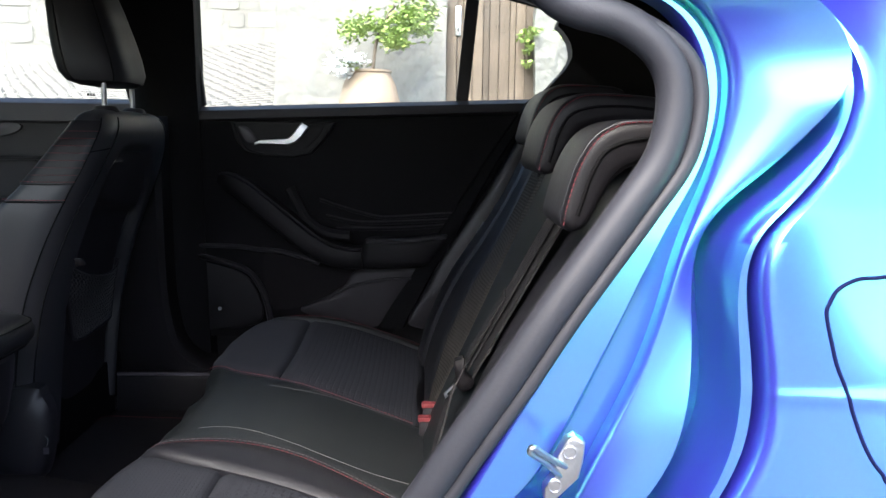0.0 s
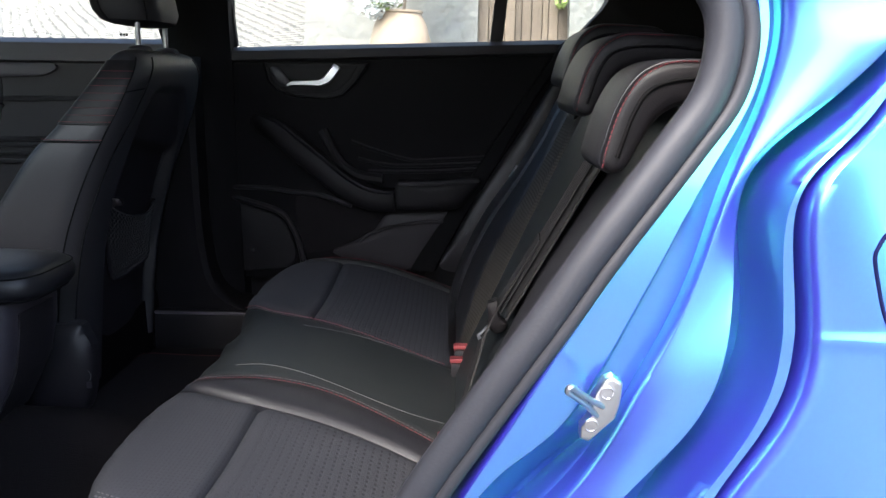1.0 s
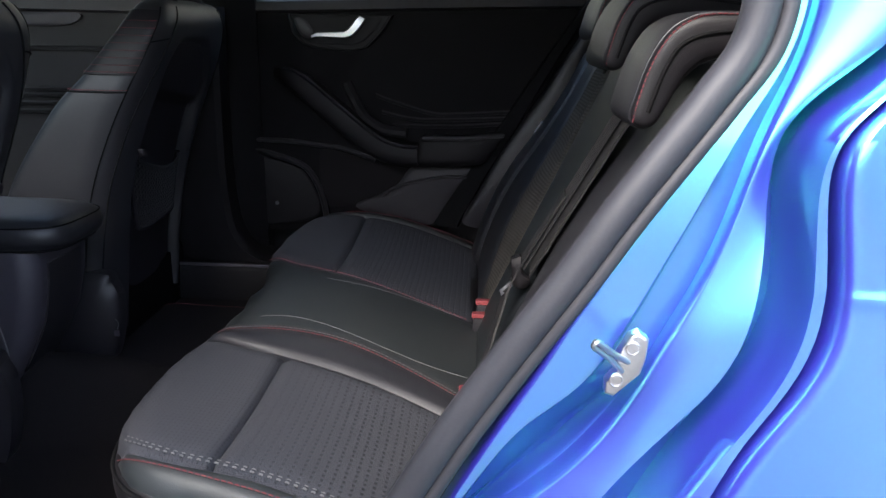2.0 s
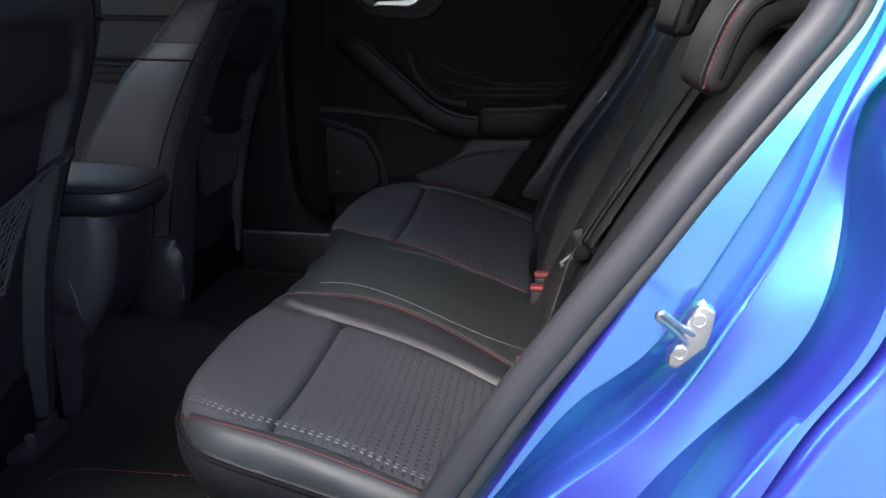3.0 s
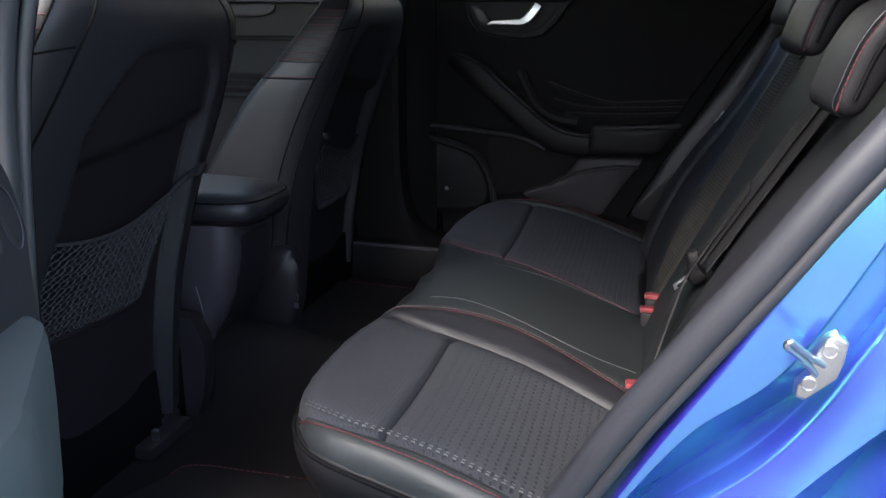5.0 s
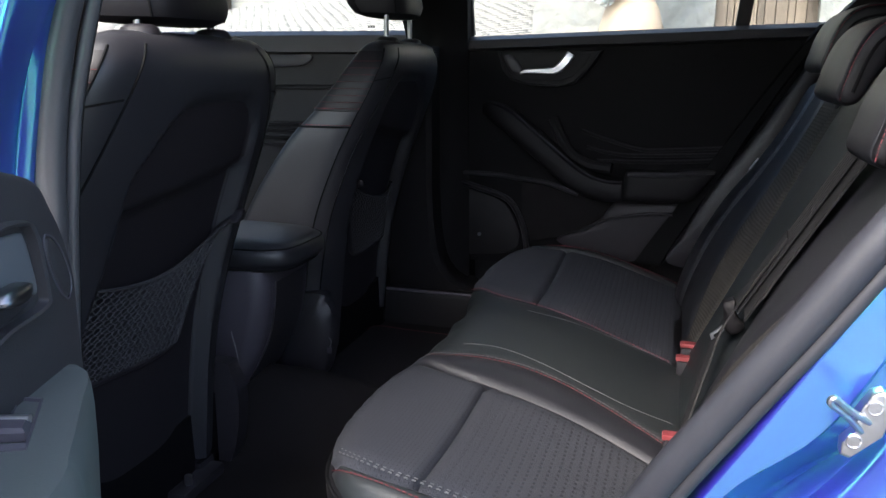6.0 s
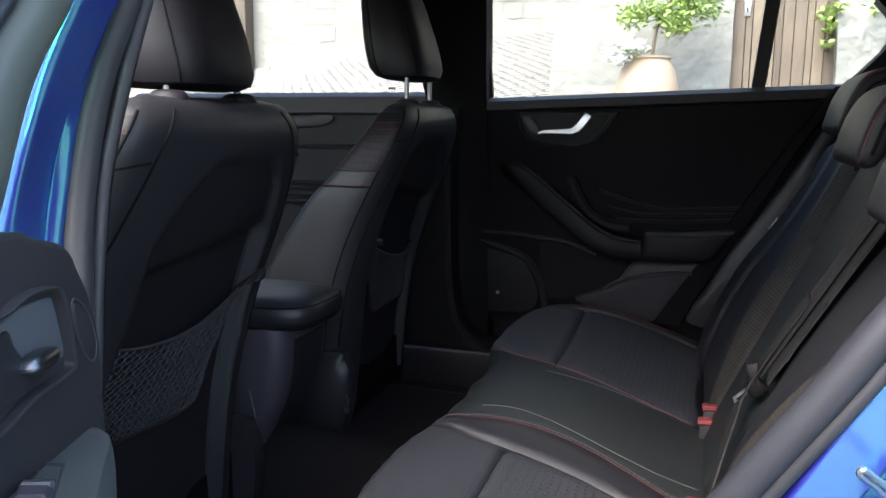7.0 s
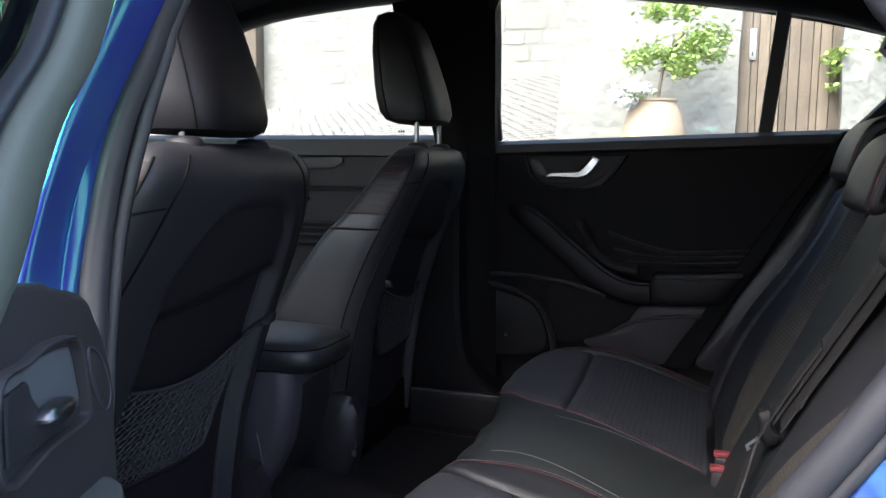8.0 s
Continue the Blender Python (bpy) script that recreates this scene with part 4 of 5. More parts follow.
    strip(GROOVE + 0.0008, -0.072, ya, yb, "ribbed_insert", RIBBED, bench, "ribbed charcoal fabric cushion")
strip(None, -0.078, INS_N, RED_N, "inner_bolster", LEATHER, bench, "black leather bolster", 0.006, 26, 12, 0.007)
strip(-0.449, -0.04, EDGE_N, OUT_N, "outer_bolster", LEATHER_GREEN, bench, "black leather outer bolster", 0.011, 26, 12)
strip(-0.449, -0.04, OUT_F, EDGE_F, "outer_bolster", LEATHER_GREEN, bench, "black leather outer bolster", 0.011, 26, 12)
strip(None, -0.05, RED_N, RED_F, "centre_cushion", LEATHER_GREEN, bench, "smooth black leather centre cushion", 0.006, 26, 26)
on_seat = lambda line, xs, up: [(x, line(x), seat_z(x, line(x)) + up) for x in xs]
XS = (-0.462, -0.44, -0.41, -0.36, -0.30, -0.24, -0.18, -0.12, -0.085)
part("centre_stitch", stitches(on_seat(lambda x: RED_N(x) - 0.004, XS, 0.0012), 0.005, 0.0022, 0.0008), THREAD, bench, "red stitching")
part("centre_stitch", stitches(on_seat(lambda x: RED_N(x) + 0.004, XS, 0.0010), 0.005, 0.0022, 0.0006), DULL, bench, "pale stitching")
part("centre_stitch", stitches(on_seat(lambda x: RED_F(x) - 0.003, (-0.482,) + XS, 0.0012), 0.005, 0.0022, 0.0008), THREAD, bench, "red stitching")
part("pale_stitch", tube(on_seat(line_of((-0.40, -0.106), (-0.365, -0.092), (-0.319, -0.094), (-0.244, -0.113), (-0.156, -0.128), (-0.08, -0.116)), (-0.40, -0.38, -0.35, -0.31, -0.26, -0.20, -0.14, -0.08), 0.0006), 0.00045, 6), PALE, bench, "pale seam thread")
part("pale_stitch", tube(on_seat(lambda x: 0.118 + 0.05 * (x + 0.3), (-0.34, -0.26, -0.18, -0.10), 0.0004), 0.0004, 6), DULL, bench, "pale seam thread")
part("bolster_stitch", stitches(on_seat(line_of((-0.447, -0.498), (-0.414, -0.523), (-0.354, -0.541), (-0.29, -0.550), (-0.23, -0.556), (-0.12, -0.56)), (-0.444, -0.42, -0.38, -0.33, -0.28, -0.22, -0.15), 0.0016), 0.005, 0.002, 0.0007), THREAD, bench, "red stitching")
part("bolster_stitch", stitches(on_seat(lambda x: OUT_F(x) + 0.018, (-0.44, -0.38, -0.30, -0.22, -0.14, -0.07), 0.0016), 0.005, 0.002, 0.0008), THREAD, bench, "red stitching")
# glints of the pitted fabric, drawn as rows of pale dashes
for off, r, mt in ((0.008, 0.0011, DULL), (0.0145, 0.0006, DULL)):
    part("edge_glints", stitches(on_seat(lambda x: OUT_N(x) + off, (-0.445, -0.41, -0.37, -0.32, -0.26, -0.20, -0.13), 0.0004), 0.0042, 0.0052, r), mt, bench, "pale dashes drawn for glints on the insert's pitted edge")

PROF = spline([(-0.006, 0, 0.004), (0.0, 0, 0.0), (0.004, 0, -0.014), (0.001, 0, -0.034), (-0.014, 0, -0.068), (-0.034, 0, -0.11), (-0.052, 0, -0.16), (-0.06, 0, -0.20)], 4)


def skirt_point(i, q, out=0.0):
    p = ES[i]
    d = (ES[min(i + 1, len(ES) - 1)] - ES[max(i - 1, 0)]).normalized()
    nrm = Vector((d.y, -d.x, 0))
    if nrm.dot(Vector((-0.6, p.y, 0))) < 0:
        nrm = -nrm
    return Vector((p.x, p.y, seat_base(p.x, p.y) - ROLL)) + nrm * (q.x + out) + Vector((0, 0, q.z))


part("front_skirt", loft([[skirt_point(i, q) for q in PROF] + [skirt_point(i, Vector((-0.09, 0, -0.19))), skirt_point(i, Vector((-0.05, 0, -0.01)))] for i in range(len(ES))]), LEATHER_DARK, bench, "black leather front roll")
part("skirt_piping", tube([skirt_point(i, Vector((0.002, 0, -0.002)), 0.0006) for i in range(0, 50, 3)], 0.0026, 6), DARKLINE, bench)
part("cushion_base", box(-0.40, 0.02, -0.54, 0.60, 0.26, 0.35, 0.02), PLASTIC, bench)
# the crevice's shade is put into this sheet's dark colour
part("rear_fold", slab(lambda u, v: (-0.085 + 0.075 * v, -0.58 + 1.22 * u, 0.388 - 0.06 * v), 12, 4, (0, 0, -0.03)), SOFT, bench, "dark sheet for the shaded fold between cushion and backrest")


def back_swell(y, z):
    """How far the backrest stands forward of its plane: lumbar swell of the outer seats, flat centre."""
    outer = step(0.15, 0.24, abs(y))
    lumbar = curve1([(0.38, 0.004), (0.45, 0.018), (0.53, 0.024), (0.60, 0.020), (0.68, 0.006), (0.78, -0.004), (0.90, -0.006)], z)
    return lumbar * outer + 0.006 * (1 - outer) + 0.012 * step(0.44, 0.55, abs(y)) * step(0.80, 0.60, z)


def back_x(z, y=0.0):
    return -0.06 + 0.45 * (z - 0.40) - back_swell(y, z)


def back_panel(ya, yb, za, zb, name, material, label, puff=0.014, nu=12, nv=26, r=0.018, swell=0.0):
    def f(u, v):
        z = za + (zb - za) * v
        y = ya(z) + (yb(z) - ya(z)) * u
        e = min(u, 1 - u) * (yb(z) - ya(z))
        g = min(v, 1 - v) * (zb - za)
        drop = (1 - math.sqrt(max(0.0, 1 - (1 - min(e, r) / r) ** 2))) * puff + (1 - math.sqrt(max(0.0, 1 - (1 - min(g, 0.03) / 0.03) ** 2))) * 0.02
        return (back_x(z, y) + drop - swell * math.sin(math.pi * u), y, z)
    return part(name, slab(f, nu, nv, (0.09, 0, 0)), material, bench, label)


CONST = lambda y: (lambda z: y)
RIB_A = lambda z: curve1([(0.40, -0.205), (0.50, -0.235), (0.60, -0.285), (0.72, -0.345), (0.86, -0.37)], z)
RIB_B = lambda z: RIB_A(z) - 0.052
back_panel(CONST(-0.60), CONST(-0.475), 0.37, 0.84, "backrest_bolster", LEATHER, "black leather side bolster", swell=0.008)
back_panel(CONST(-0.473), RIB_B, 0.37, 0.86, "backrest_panel", LEATHER, "black leather backrest", 0.004)
back_panel(RIB_B, RIB_A, 0.37, 0.86, "ribbed_band", RIBBED_BACK, "ribbed fabric band of the backrest", 0.003)
back_panel(RIB_A, CONST(-0.142), 0.37, 0.87, "backrest_panel", LEATHER, "black leather backrest", 0.004)
back_panel(CONST(-0.138), CONST(0.138), 0.37, 0.885, "backrest_centre", LEATHER_GREEN, "smooth black leather backrest centre", 0.010)
back_panel(CONST(0.142), lambda z: -RIB_A(z), 0.37, 0.87, "ribbed_band", RIBBED_BACK, "ribbed fabric band of the backrest", 0.006)
back_panel(lambda z: -RIB_A(z), CONST(0.493), 0.37, 0.87, "backrest_panel", LEATHER, "black leather backrest", 0.004)
back_panel(CONST(0.497), CONST(0.622), 0.37, 0.88, "backrest_bolster", LEATHER, "black leather side bolster", swell=0.006)
part("bolster_seam", stitches([(back_x(z, 0.50) - 0.002, 0.495, z) for z in (0.50, 0.58, 0.66, 0.74, 0.80)], 0.005, 0.003, 0.0005), DULL, bench, "pale bolster stitching")


def bench_headrest(y_out, y_in, dx, dz, label):
    """A low head restraint that hooks over the top of the bench: an L-shaped pad drawn across the car, its flat sides edged by seams."""
    outer = [(0.0655, 0.822), (0.069, 0.843), (0.079, 0.877), (0.094, 0.904), (0.112, 0.918), (0.135, 0.924), (0.19, 0.923), (0.24, 0.915)]
    inside = [(0.24, 0.882), (0.19, 0.884), (0.145, 0.880), (0.123, 0.868), (0.108, 0.846), (0.099, 0.828), (0.090, 0.815), (0.076, 0.812)]
    loop = spline([(x, 0, z) for x, z in outer + inside], 3, True)
    mid = spline([(0.081, 0, 0.828), (0.087, 0, 0.848), (0.100, 0, 0.882), (0.124, 0, 0.901), (0.18, 0, 0.905), (0.235, 0, 0.90)], 6)
    near = lambda p: min(mid, key=lambda q: (q - p).length)
    rings = []
    span = y_in - y_out
    e = 0.006 / abs(span)
    for t, f in ((0, 0.30), (0.05 * e, 0.80), (0.35 * e, 0.94), (1.2 * e, 1.0), (0.3, 1.03), (0.7, 1.03), (1 - 1.2 * e, 1.0), (1 - 0.35 * e, 0.94), (1 - 0.05 * e, 0.80), (1, 0.30)):
        rings.append([Vector((dx + q.x + (p.x - q.x) * f, y_out + span * t, dz + q.z + (p.z - q.z) * f)) for p, q in ((p, near(p)) for p in loop)])
    h = part("head_restraint", loft(rings), LEATHER, bench, label)
    # side pads, stitched in along the rim
    pad = [[Vector((dx + q.x + (p.x - q.x) * f, y_out + w, dz + q.z + (p.z - q.z) * f)) for p, q in ((p, near(p)) for p in loop)] for f, w in ((0.90, 0.003), (0.86, -0.003), (0.74, -0.006), (0.50, -0.0075), (0.25, -0.008))]
    # the shaded side is put into the pad's darker colour
    part("side_pad", loft(pad), LEATHER_DARK, h, "leather side of the head restraint, darkened for shade")
    part("edge_stitch", stitches([(dx + x + 0.0035, y_out - 0.0058, dz + z - 0.0030) for x, z in outer[:-1]], 0.004, 0.0016, 0.0007), THREAD, h, "red edge stitching")
    part("side_seam", tube([(dx + q.x + 0.001, y_out - 0.0085, dz + q.z + 0.001) for q in mid[::5]], 0.0022, 6), DARKLINE, h)
    return h


bench_headrest(-0.44, -0.32, 0.0, 0.0, "black leather hooked head restraint with red stitching")
bench_headrest(-0.13, 0.06, 0.018, 0.042, "black leather hooked head restraint of the middle seat")
bench_headrest(0.24, 0.44, 0.050, 0.078, "black leather hooked head restraint behind the far seat")
part("pull_strap", tube([(0.098, -0.10, 0.862), (0.094, -0.085, 0.852), (0.096, -0.06, 0.850), (0.100, -0.045, 0.858)], 0.0025, 6), WEBBING, bench, "black pull strap under the head restraint")
part("loose_thread", tube([(back_x(0.665, -0.2) - 0.004, -0.170, 0.665), (back_x(0.64, -0.2) - 0.004, -0.178, 0.640), (back_x(0.612, -0.2) - 0.004, -0.185, 0.612)], 0.0005, 6), DULL, bench, "pale loose thread")

# ---------- seat belts ----------
def belt_band(pts, w, t=0.0012, sub=6):
    P = spline(pts, sub)
    rings = []
    for i, p in enumerate(P):
        d = (P[min(i + 1, len(P) - 1)] - P[max(i - 1, 0)]).normalized()
        s = d.cross(Vector((-0.9, 0.0, 0.42))).normalized() * w / 2
        n = s.cross(d).normalized() * t
        rings.append([p - s - n, p + s - n, p + s + n, p - s + n])
    return loft(rings)


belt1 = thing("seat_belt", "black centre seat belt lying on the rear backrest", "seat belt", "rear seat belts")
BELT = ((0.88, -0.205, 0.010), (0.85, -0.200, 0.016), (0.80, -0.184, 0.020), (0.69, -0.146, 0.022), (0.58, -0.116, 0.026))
plane_x = lambda z: -0.06 + 0.45 * (z - 0.40)
part("webbing", belt_band([(plane_x(z) - g, y, z) for z, y, g in BELT], 0.047), WEBBING, belt1)
# second band beside the first, widening the belt to fit the camera's view
part("second_webbing", belt_band([(plane_x(z) - g + 0.006, y - 0.034, z) for z, y, g in BELT], 0.047), WEBBING, belt1)
part("webbing_fold", belt_band([(plane_x(0.69) - 0.028, -0.150, 0.69), (plane_x(0.56) - 0.034, -0.128, 0.56), (plane_x(0.50) - 0.030, -0.165, 0.50), (plane_x(0.43) - 0.02, -0.205, 0.43)], 0.03), WEBBING, belt1)
TY = lambda u, v, w: Vector((u, -0.136 - w, v))
part("tongue", pillow([(-0.027, 0.586), (-0.019, 0.590), (-0.012, 0.592), (-0.010, 0.578), (-0.007, 0.567), (0.003, 0.558), (0.001, 0.551), (-0.002, 0.547), (-0.013, 0.543), (-0.020, 0.548), (-0.023, 0.554), (-0.025, 0.570)], TY, 0.006, 0.018, 4, n=3), SOFT, belt1, "dark grey plastic belt tongue")
part("tongue_blade", pillow([(-0.041, 0.541), (-0.026, 0.556), (-0.022, 0.549), (-0.038, 0.533)], lambda u, v, w: Vector((u, -0.138 - w, v)), 0.001, 0.003, 2, 0.1, smooth=False), STEEL, belt1, "steel tongue blade")
part("blade_slot", pillow([(-0.036, 0.541), (-0.028, 0.549), (-0.026, 0.546), (-0.034, 0.538)], lambda u, v, w: Vector((u, -0.1395 - w, v)), 0.0005, 0.001, 1, 0.1, smooth=False), DARKLINE, belt1)
for off in (-0.020, -0.010, 0.0, 0.010, 0.020):
    part("webbing_ridge", tube([(plane_x(z) - g - 0.0016, y + off, z) for z, y, g in BELT], 0.0012, 6), WEBBING, belt1)
part("guide", tube([(plane_x(0.875) - 0.020, -0.235, 0.872), (plane_x(0.88) - 0.028, -0.205, 0.880), (plane_x(0.875) - 0.022, -0.17, 0.876)], 0.004, 6), PLASTIC, belt1)
belt2 = thing("seat_belt", "black outer seat belt hanging beside the rear backrest", "seat belt", "rear seat belts")
part("webbing", belt_band([(0.19, 0.60, 0.90), (0.13, 0.62, 0.78), (0.075, 0.63, 0.66), (0.0, 0.62, 0.45)], 0.047), WEBBING, belt2)
for dy in (0.0, 0.010):
    part("clip", tube([(0.050, 0.600 + dy, 0.680), (0.066, 0.600 + dy, 0.706)], 0.0022, 8, sub=1), STEEL, belt2, "bright steel belt clip")


def buckle(x, y, z, label):
    b = thing("belt_buckle", label, "belt buckle", "belt buckles")
    part("housing", box(x - 0.022, x + 0.03, y - 0.014, y + 0.014, z - 0.05, z - 0.005, 0.005), PLASTIC, b)
    part("release_button", box(x - 0.024, x + 0.014, y - 0.009, y + 0.009, z - 0.007, z + 0.002, 0.003), RED, b, "red release button")


buckle(-0.070, -0.212, 0.420, "black seat belt buckle with red button beside the near cushion")
buckle(-0.056, 0.098, 0.418, "black seat belt buckle with red button beside the far cushion")
buckle(-0.050, 0.140, 0.428, "black seat belt buckle with red button of the far seat")

# ---------- floor mat ----------
matt = thing("floor_mat", "black carpet floor mat with red edge stitching", "floor mat", "floor mats")
part("mat_carpet", pillow([(-0.705, -0.345), (-0.68, -0.335), (-0.50, -0.325), (-0.44, -0.33), (-0.44, -0.60), (-0.72, -0.60), (-0.712, -0.40)], lambda u, v, w: Vector((u, v, 0.263 + w + 0.09 * step(0.5, 0.64, abs(v)))), 0.002, 0.008, 3, 0.03), MAT_PILE, matt)
part("edge_stitch", stitches([(-0.712, -0.58, 0.33), (-0.715, -0.42, 0.268), (-0.70, -0.345, 0.267), (-0.60, -0.333, 0.267), (-0.46, -0.328, 0.267)]), THREAD, matt, "red edge stitching")

matt2 = thing("floor_mat", "black carpet floor mat on the far footwell", "floor mat", "floor mats")
part("mat_carpet", pillow([(-0.80, 0.17), (-0.81, 0.47), (-0.79, 0.505), (-0.69, 0.50), (-0.46, 0.49), (-0.45, 0.20), (-0.60, 0.15)], lambda u, v, w: Vector((u, v, 0.263 + w)), 0.002, 0.008, 3, 0.03), MAT_PILE, matt2)
part("edge_stitch", stitches([(-0.80, 0.46, 0.267), (-0.787, 0.500, 0.267), (-0.69, 0.494, 0.267), (-0.48, 0.486, 0.267)]), THREAD, matt2, "red edge stitching")
part("corner_mark", tube([(-0.55, -0.332, 0.2665), (-0.545, -0.332, 0.267)], 0.001, 6, sub=1), PALE, matt)
runner = thing("seat_runner", "black steel seat runner with loose cables on the carpet", "seat runner")
part("runner_bar", box(-0.95, -0.79, -0.255, -0.215, 0.252, 0.282, 0.006), PLASTIC, runner)
part("runner_end", box(-0.80, -0.768, -0.33, -0.22, 0.252, 0.272, 0.006), PLASTIC, runner)
for bx, by in ((-0.917, -0.239), (-0.889, -0.226), (-0.812, -0.236), (-0.782, -0.298)):
    part("bolt", loft([[Vector((bx + r * math.cos(a), by + r * math.sin(a), z)) for a in [i * math.pi / 4 for i in range(8)]] for r, z in ((0.006, 0.268), (0.006, 0.286), (0.003, 0.288))]), STEEL, runner)
part("cable", tube([(-0.93, -0.20, 0.262), (-0.90, -0.19, 0.30), (-0.87, -0.205, 0.28), (-0.83, -0.20, 0.262)], 0.003, 6), PLASTIC_GREY, runner)
part("hanging_cord", tube([(-0.80, -0.13, 0.46), (-0.79, -0.128, 0.40), (-0.80, -0.13, 0.345), (-0.815, -0.135, 0.30), (-0.82, -0.14, 0.285)], 0.0012, 6), PALE, runner, "thin pale cord")
tag = thing("paper_tag", "small white printed tag beside the console foot", "tag")
part("tag_card", box(-0.743, -0.733, 0.118, 0.120, 0.338, 0.350), PLASTIC_GREY, tag)
part("tag_loop", tube([(-0.737, 0.119, 0.351), (-0.735, 0.122, 0.362), (-0.741, 0.124, 0.37)], 0.0008, 6), PALE, tag)

# ---------- near rear door opening ----------
def even(P, k, smooth=6):
    """The line resampled at equal steps and eased."""
    L = [0.0]
    for a, b in zip(P, P[1:]):
        L.append(L[-1] + (b - a).length)
    out, i = [], 0
    for j in range(k + 1):
        d = L[-1] * j / k
        while i < len(L) - 2 and L[i + 1] < d:
            i += 1
        out.append(P[i].lerp(P[i + 1], (d - L[i]) / max(1e-9, L[i + 1] - L[i])))
    for _ in range(smooth):
        out = [out[0]] + [out[j] * 0.5 + (out[j - 1] + out[j + 1]) * 0.25 for j in range(1, k)] + [out[-1]]
    return out


def rounded(P, times=2):
    """The broken line with its corners cut round."""
    for _ in range(times):
        Q = [P[0]]
        for a, b in zip(P, P[1:]):
            Q += [a.lerp(b, 0.25), a.lerp(b, 0.75)]
        P = Q + [P[-1]]
    return P


def rails(lines, n=8, soft=6):
    """A skin across several smooth lines of equal count, with a little wall thickness from its outer edge inwards."""
    E = [even(spline(l, n), 90, soft) for l in lines]
    cross = [rounded([e[k] for e in E]) for k in range(91)]
    return loft(cross, closed=False, caps=False)


def at_y(y, xz, dx=0.0, dz=0.0):
    return [(x + dx, y, z + dz) for x, z in xz]


def between(a, b, t, y, pocket=0.0):
    """A line part of the way from a to b at depth y, set deeper at its lower end by pocket."""
    return [(p[0] + (q[0] - p[0]) * t, y + pocket * step(0.66, 0.60, p[2]), p[2] + (q[2] - p[2]) * t) for p, q in zip(a, b)]


# about where the camera stands
VIEW_POINT = Vector((-0.075, -1.215, 0.90))


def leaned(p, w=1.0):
    """Slides the point in along its camera ray above the shoulder; the outline stays."""
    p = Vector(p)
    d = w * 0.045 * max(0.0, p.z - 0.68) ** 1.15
    k = (p.y + d - VIEW_POINT.y) / (p.y - VIEW_POINT.y)
    return VIEW_POINT + (p - VIEW_POINT) * k


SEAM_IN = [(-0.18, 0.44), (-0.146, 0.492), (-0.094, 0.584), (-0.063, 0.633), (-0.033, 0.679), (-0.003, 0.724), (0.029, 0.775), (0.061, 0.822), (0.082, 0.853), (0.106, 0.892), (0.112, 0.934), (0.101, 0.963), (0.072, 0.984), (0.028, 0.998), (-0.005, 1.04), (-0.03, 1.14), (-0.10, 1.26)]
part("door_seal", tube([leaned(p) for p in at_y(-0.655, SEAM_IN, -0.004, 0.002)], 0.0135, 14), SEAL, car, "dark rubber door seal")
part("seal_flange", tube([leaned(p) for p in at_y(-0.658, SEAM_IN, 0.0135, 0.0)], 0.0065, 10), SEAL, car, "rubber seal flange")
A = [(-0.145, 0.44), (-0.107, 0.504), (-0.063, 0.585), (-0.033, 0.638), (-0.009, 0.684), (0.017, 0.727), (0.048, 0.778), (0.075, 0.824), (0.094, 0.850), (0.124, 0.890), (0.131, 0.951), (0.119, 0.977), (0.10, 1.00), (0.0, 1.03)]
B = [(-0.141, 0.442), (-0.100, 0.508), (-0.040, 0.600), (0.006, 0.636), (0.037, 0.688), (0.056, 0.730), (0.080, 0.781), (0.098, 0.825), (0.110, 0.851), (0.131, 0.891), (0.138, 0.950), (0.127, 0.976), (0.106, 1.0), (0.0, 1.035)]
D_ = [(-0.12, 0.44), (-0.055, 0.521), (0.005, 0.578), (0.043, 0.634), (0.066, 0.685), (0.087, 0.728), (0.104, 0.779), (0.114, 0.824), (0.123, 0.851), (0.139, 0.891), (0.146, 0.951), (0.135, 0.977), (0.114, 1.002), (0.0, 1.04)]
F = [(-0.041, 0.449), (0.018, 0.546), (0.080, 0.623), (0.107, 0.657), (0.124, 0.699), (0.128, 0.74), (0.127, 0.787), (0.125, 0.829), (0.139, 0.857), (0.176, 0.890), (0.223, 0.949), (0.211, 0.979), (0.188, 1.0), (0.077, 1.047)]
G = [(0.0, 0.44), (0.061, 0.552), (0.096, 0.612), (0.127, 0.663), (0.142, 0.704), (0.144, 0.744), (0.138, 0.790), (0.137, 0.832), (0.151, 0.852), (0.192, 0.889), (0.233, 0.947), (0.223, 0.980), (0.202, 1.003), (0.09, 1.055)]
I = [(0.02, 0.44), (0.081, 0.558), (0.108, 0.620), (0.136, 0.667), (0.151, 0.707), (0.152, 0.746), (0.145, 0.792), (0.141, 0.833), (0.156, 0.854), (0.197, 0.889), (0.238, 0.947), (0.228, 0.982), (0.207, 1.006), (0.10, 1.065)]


def quarter_y(x, z):
    """The bowed outer skin, creased along a line above the wheel arch."""
    return -0.722 - 0.030 * step(0.12, 0.45, x) - 0.22 * max(0.0, 0.738 - z) * step(0.1, 0.3, x) + (0.55 * max(0.0, z - 0.86) ** 1.3 + 0.40 * max(0.0, z - 0.738) ** 1.2 * step(0.13, 0.28, x)) - 0.0013 * math.exp(-((z - 0.738) / 0.0045) ** 2)


def jamb(first_y, bands, lead=(), tail=(), leans=(), k=110):
    """Flat bands between neighbouring lines (x, z), each tilted by its own angle, with tight rounded steps between.
    A band: two lines, tilt in degrees, most rise, step in depth behind it (none: out to the lip), extra depth of a pocket
    at its lower end (minus: bulge), height at which the tilt runs out.
    Steep bands keep facing the sky where the line turns over at the top."""
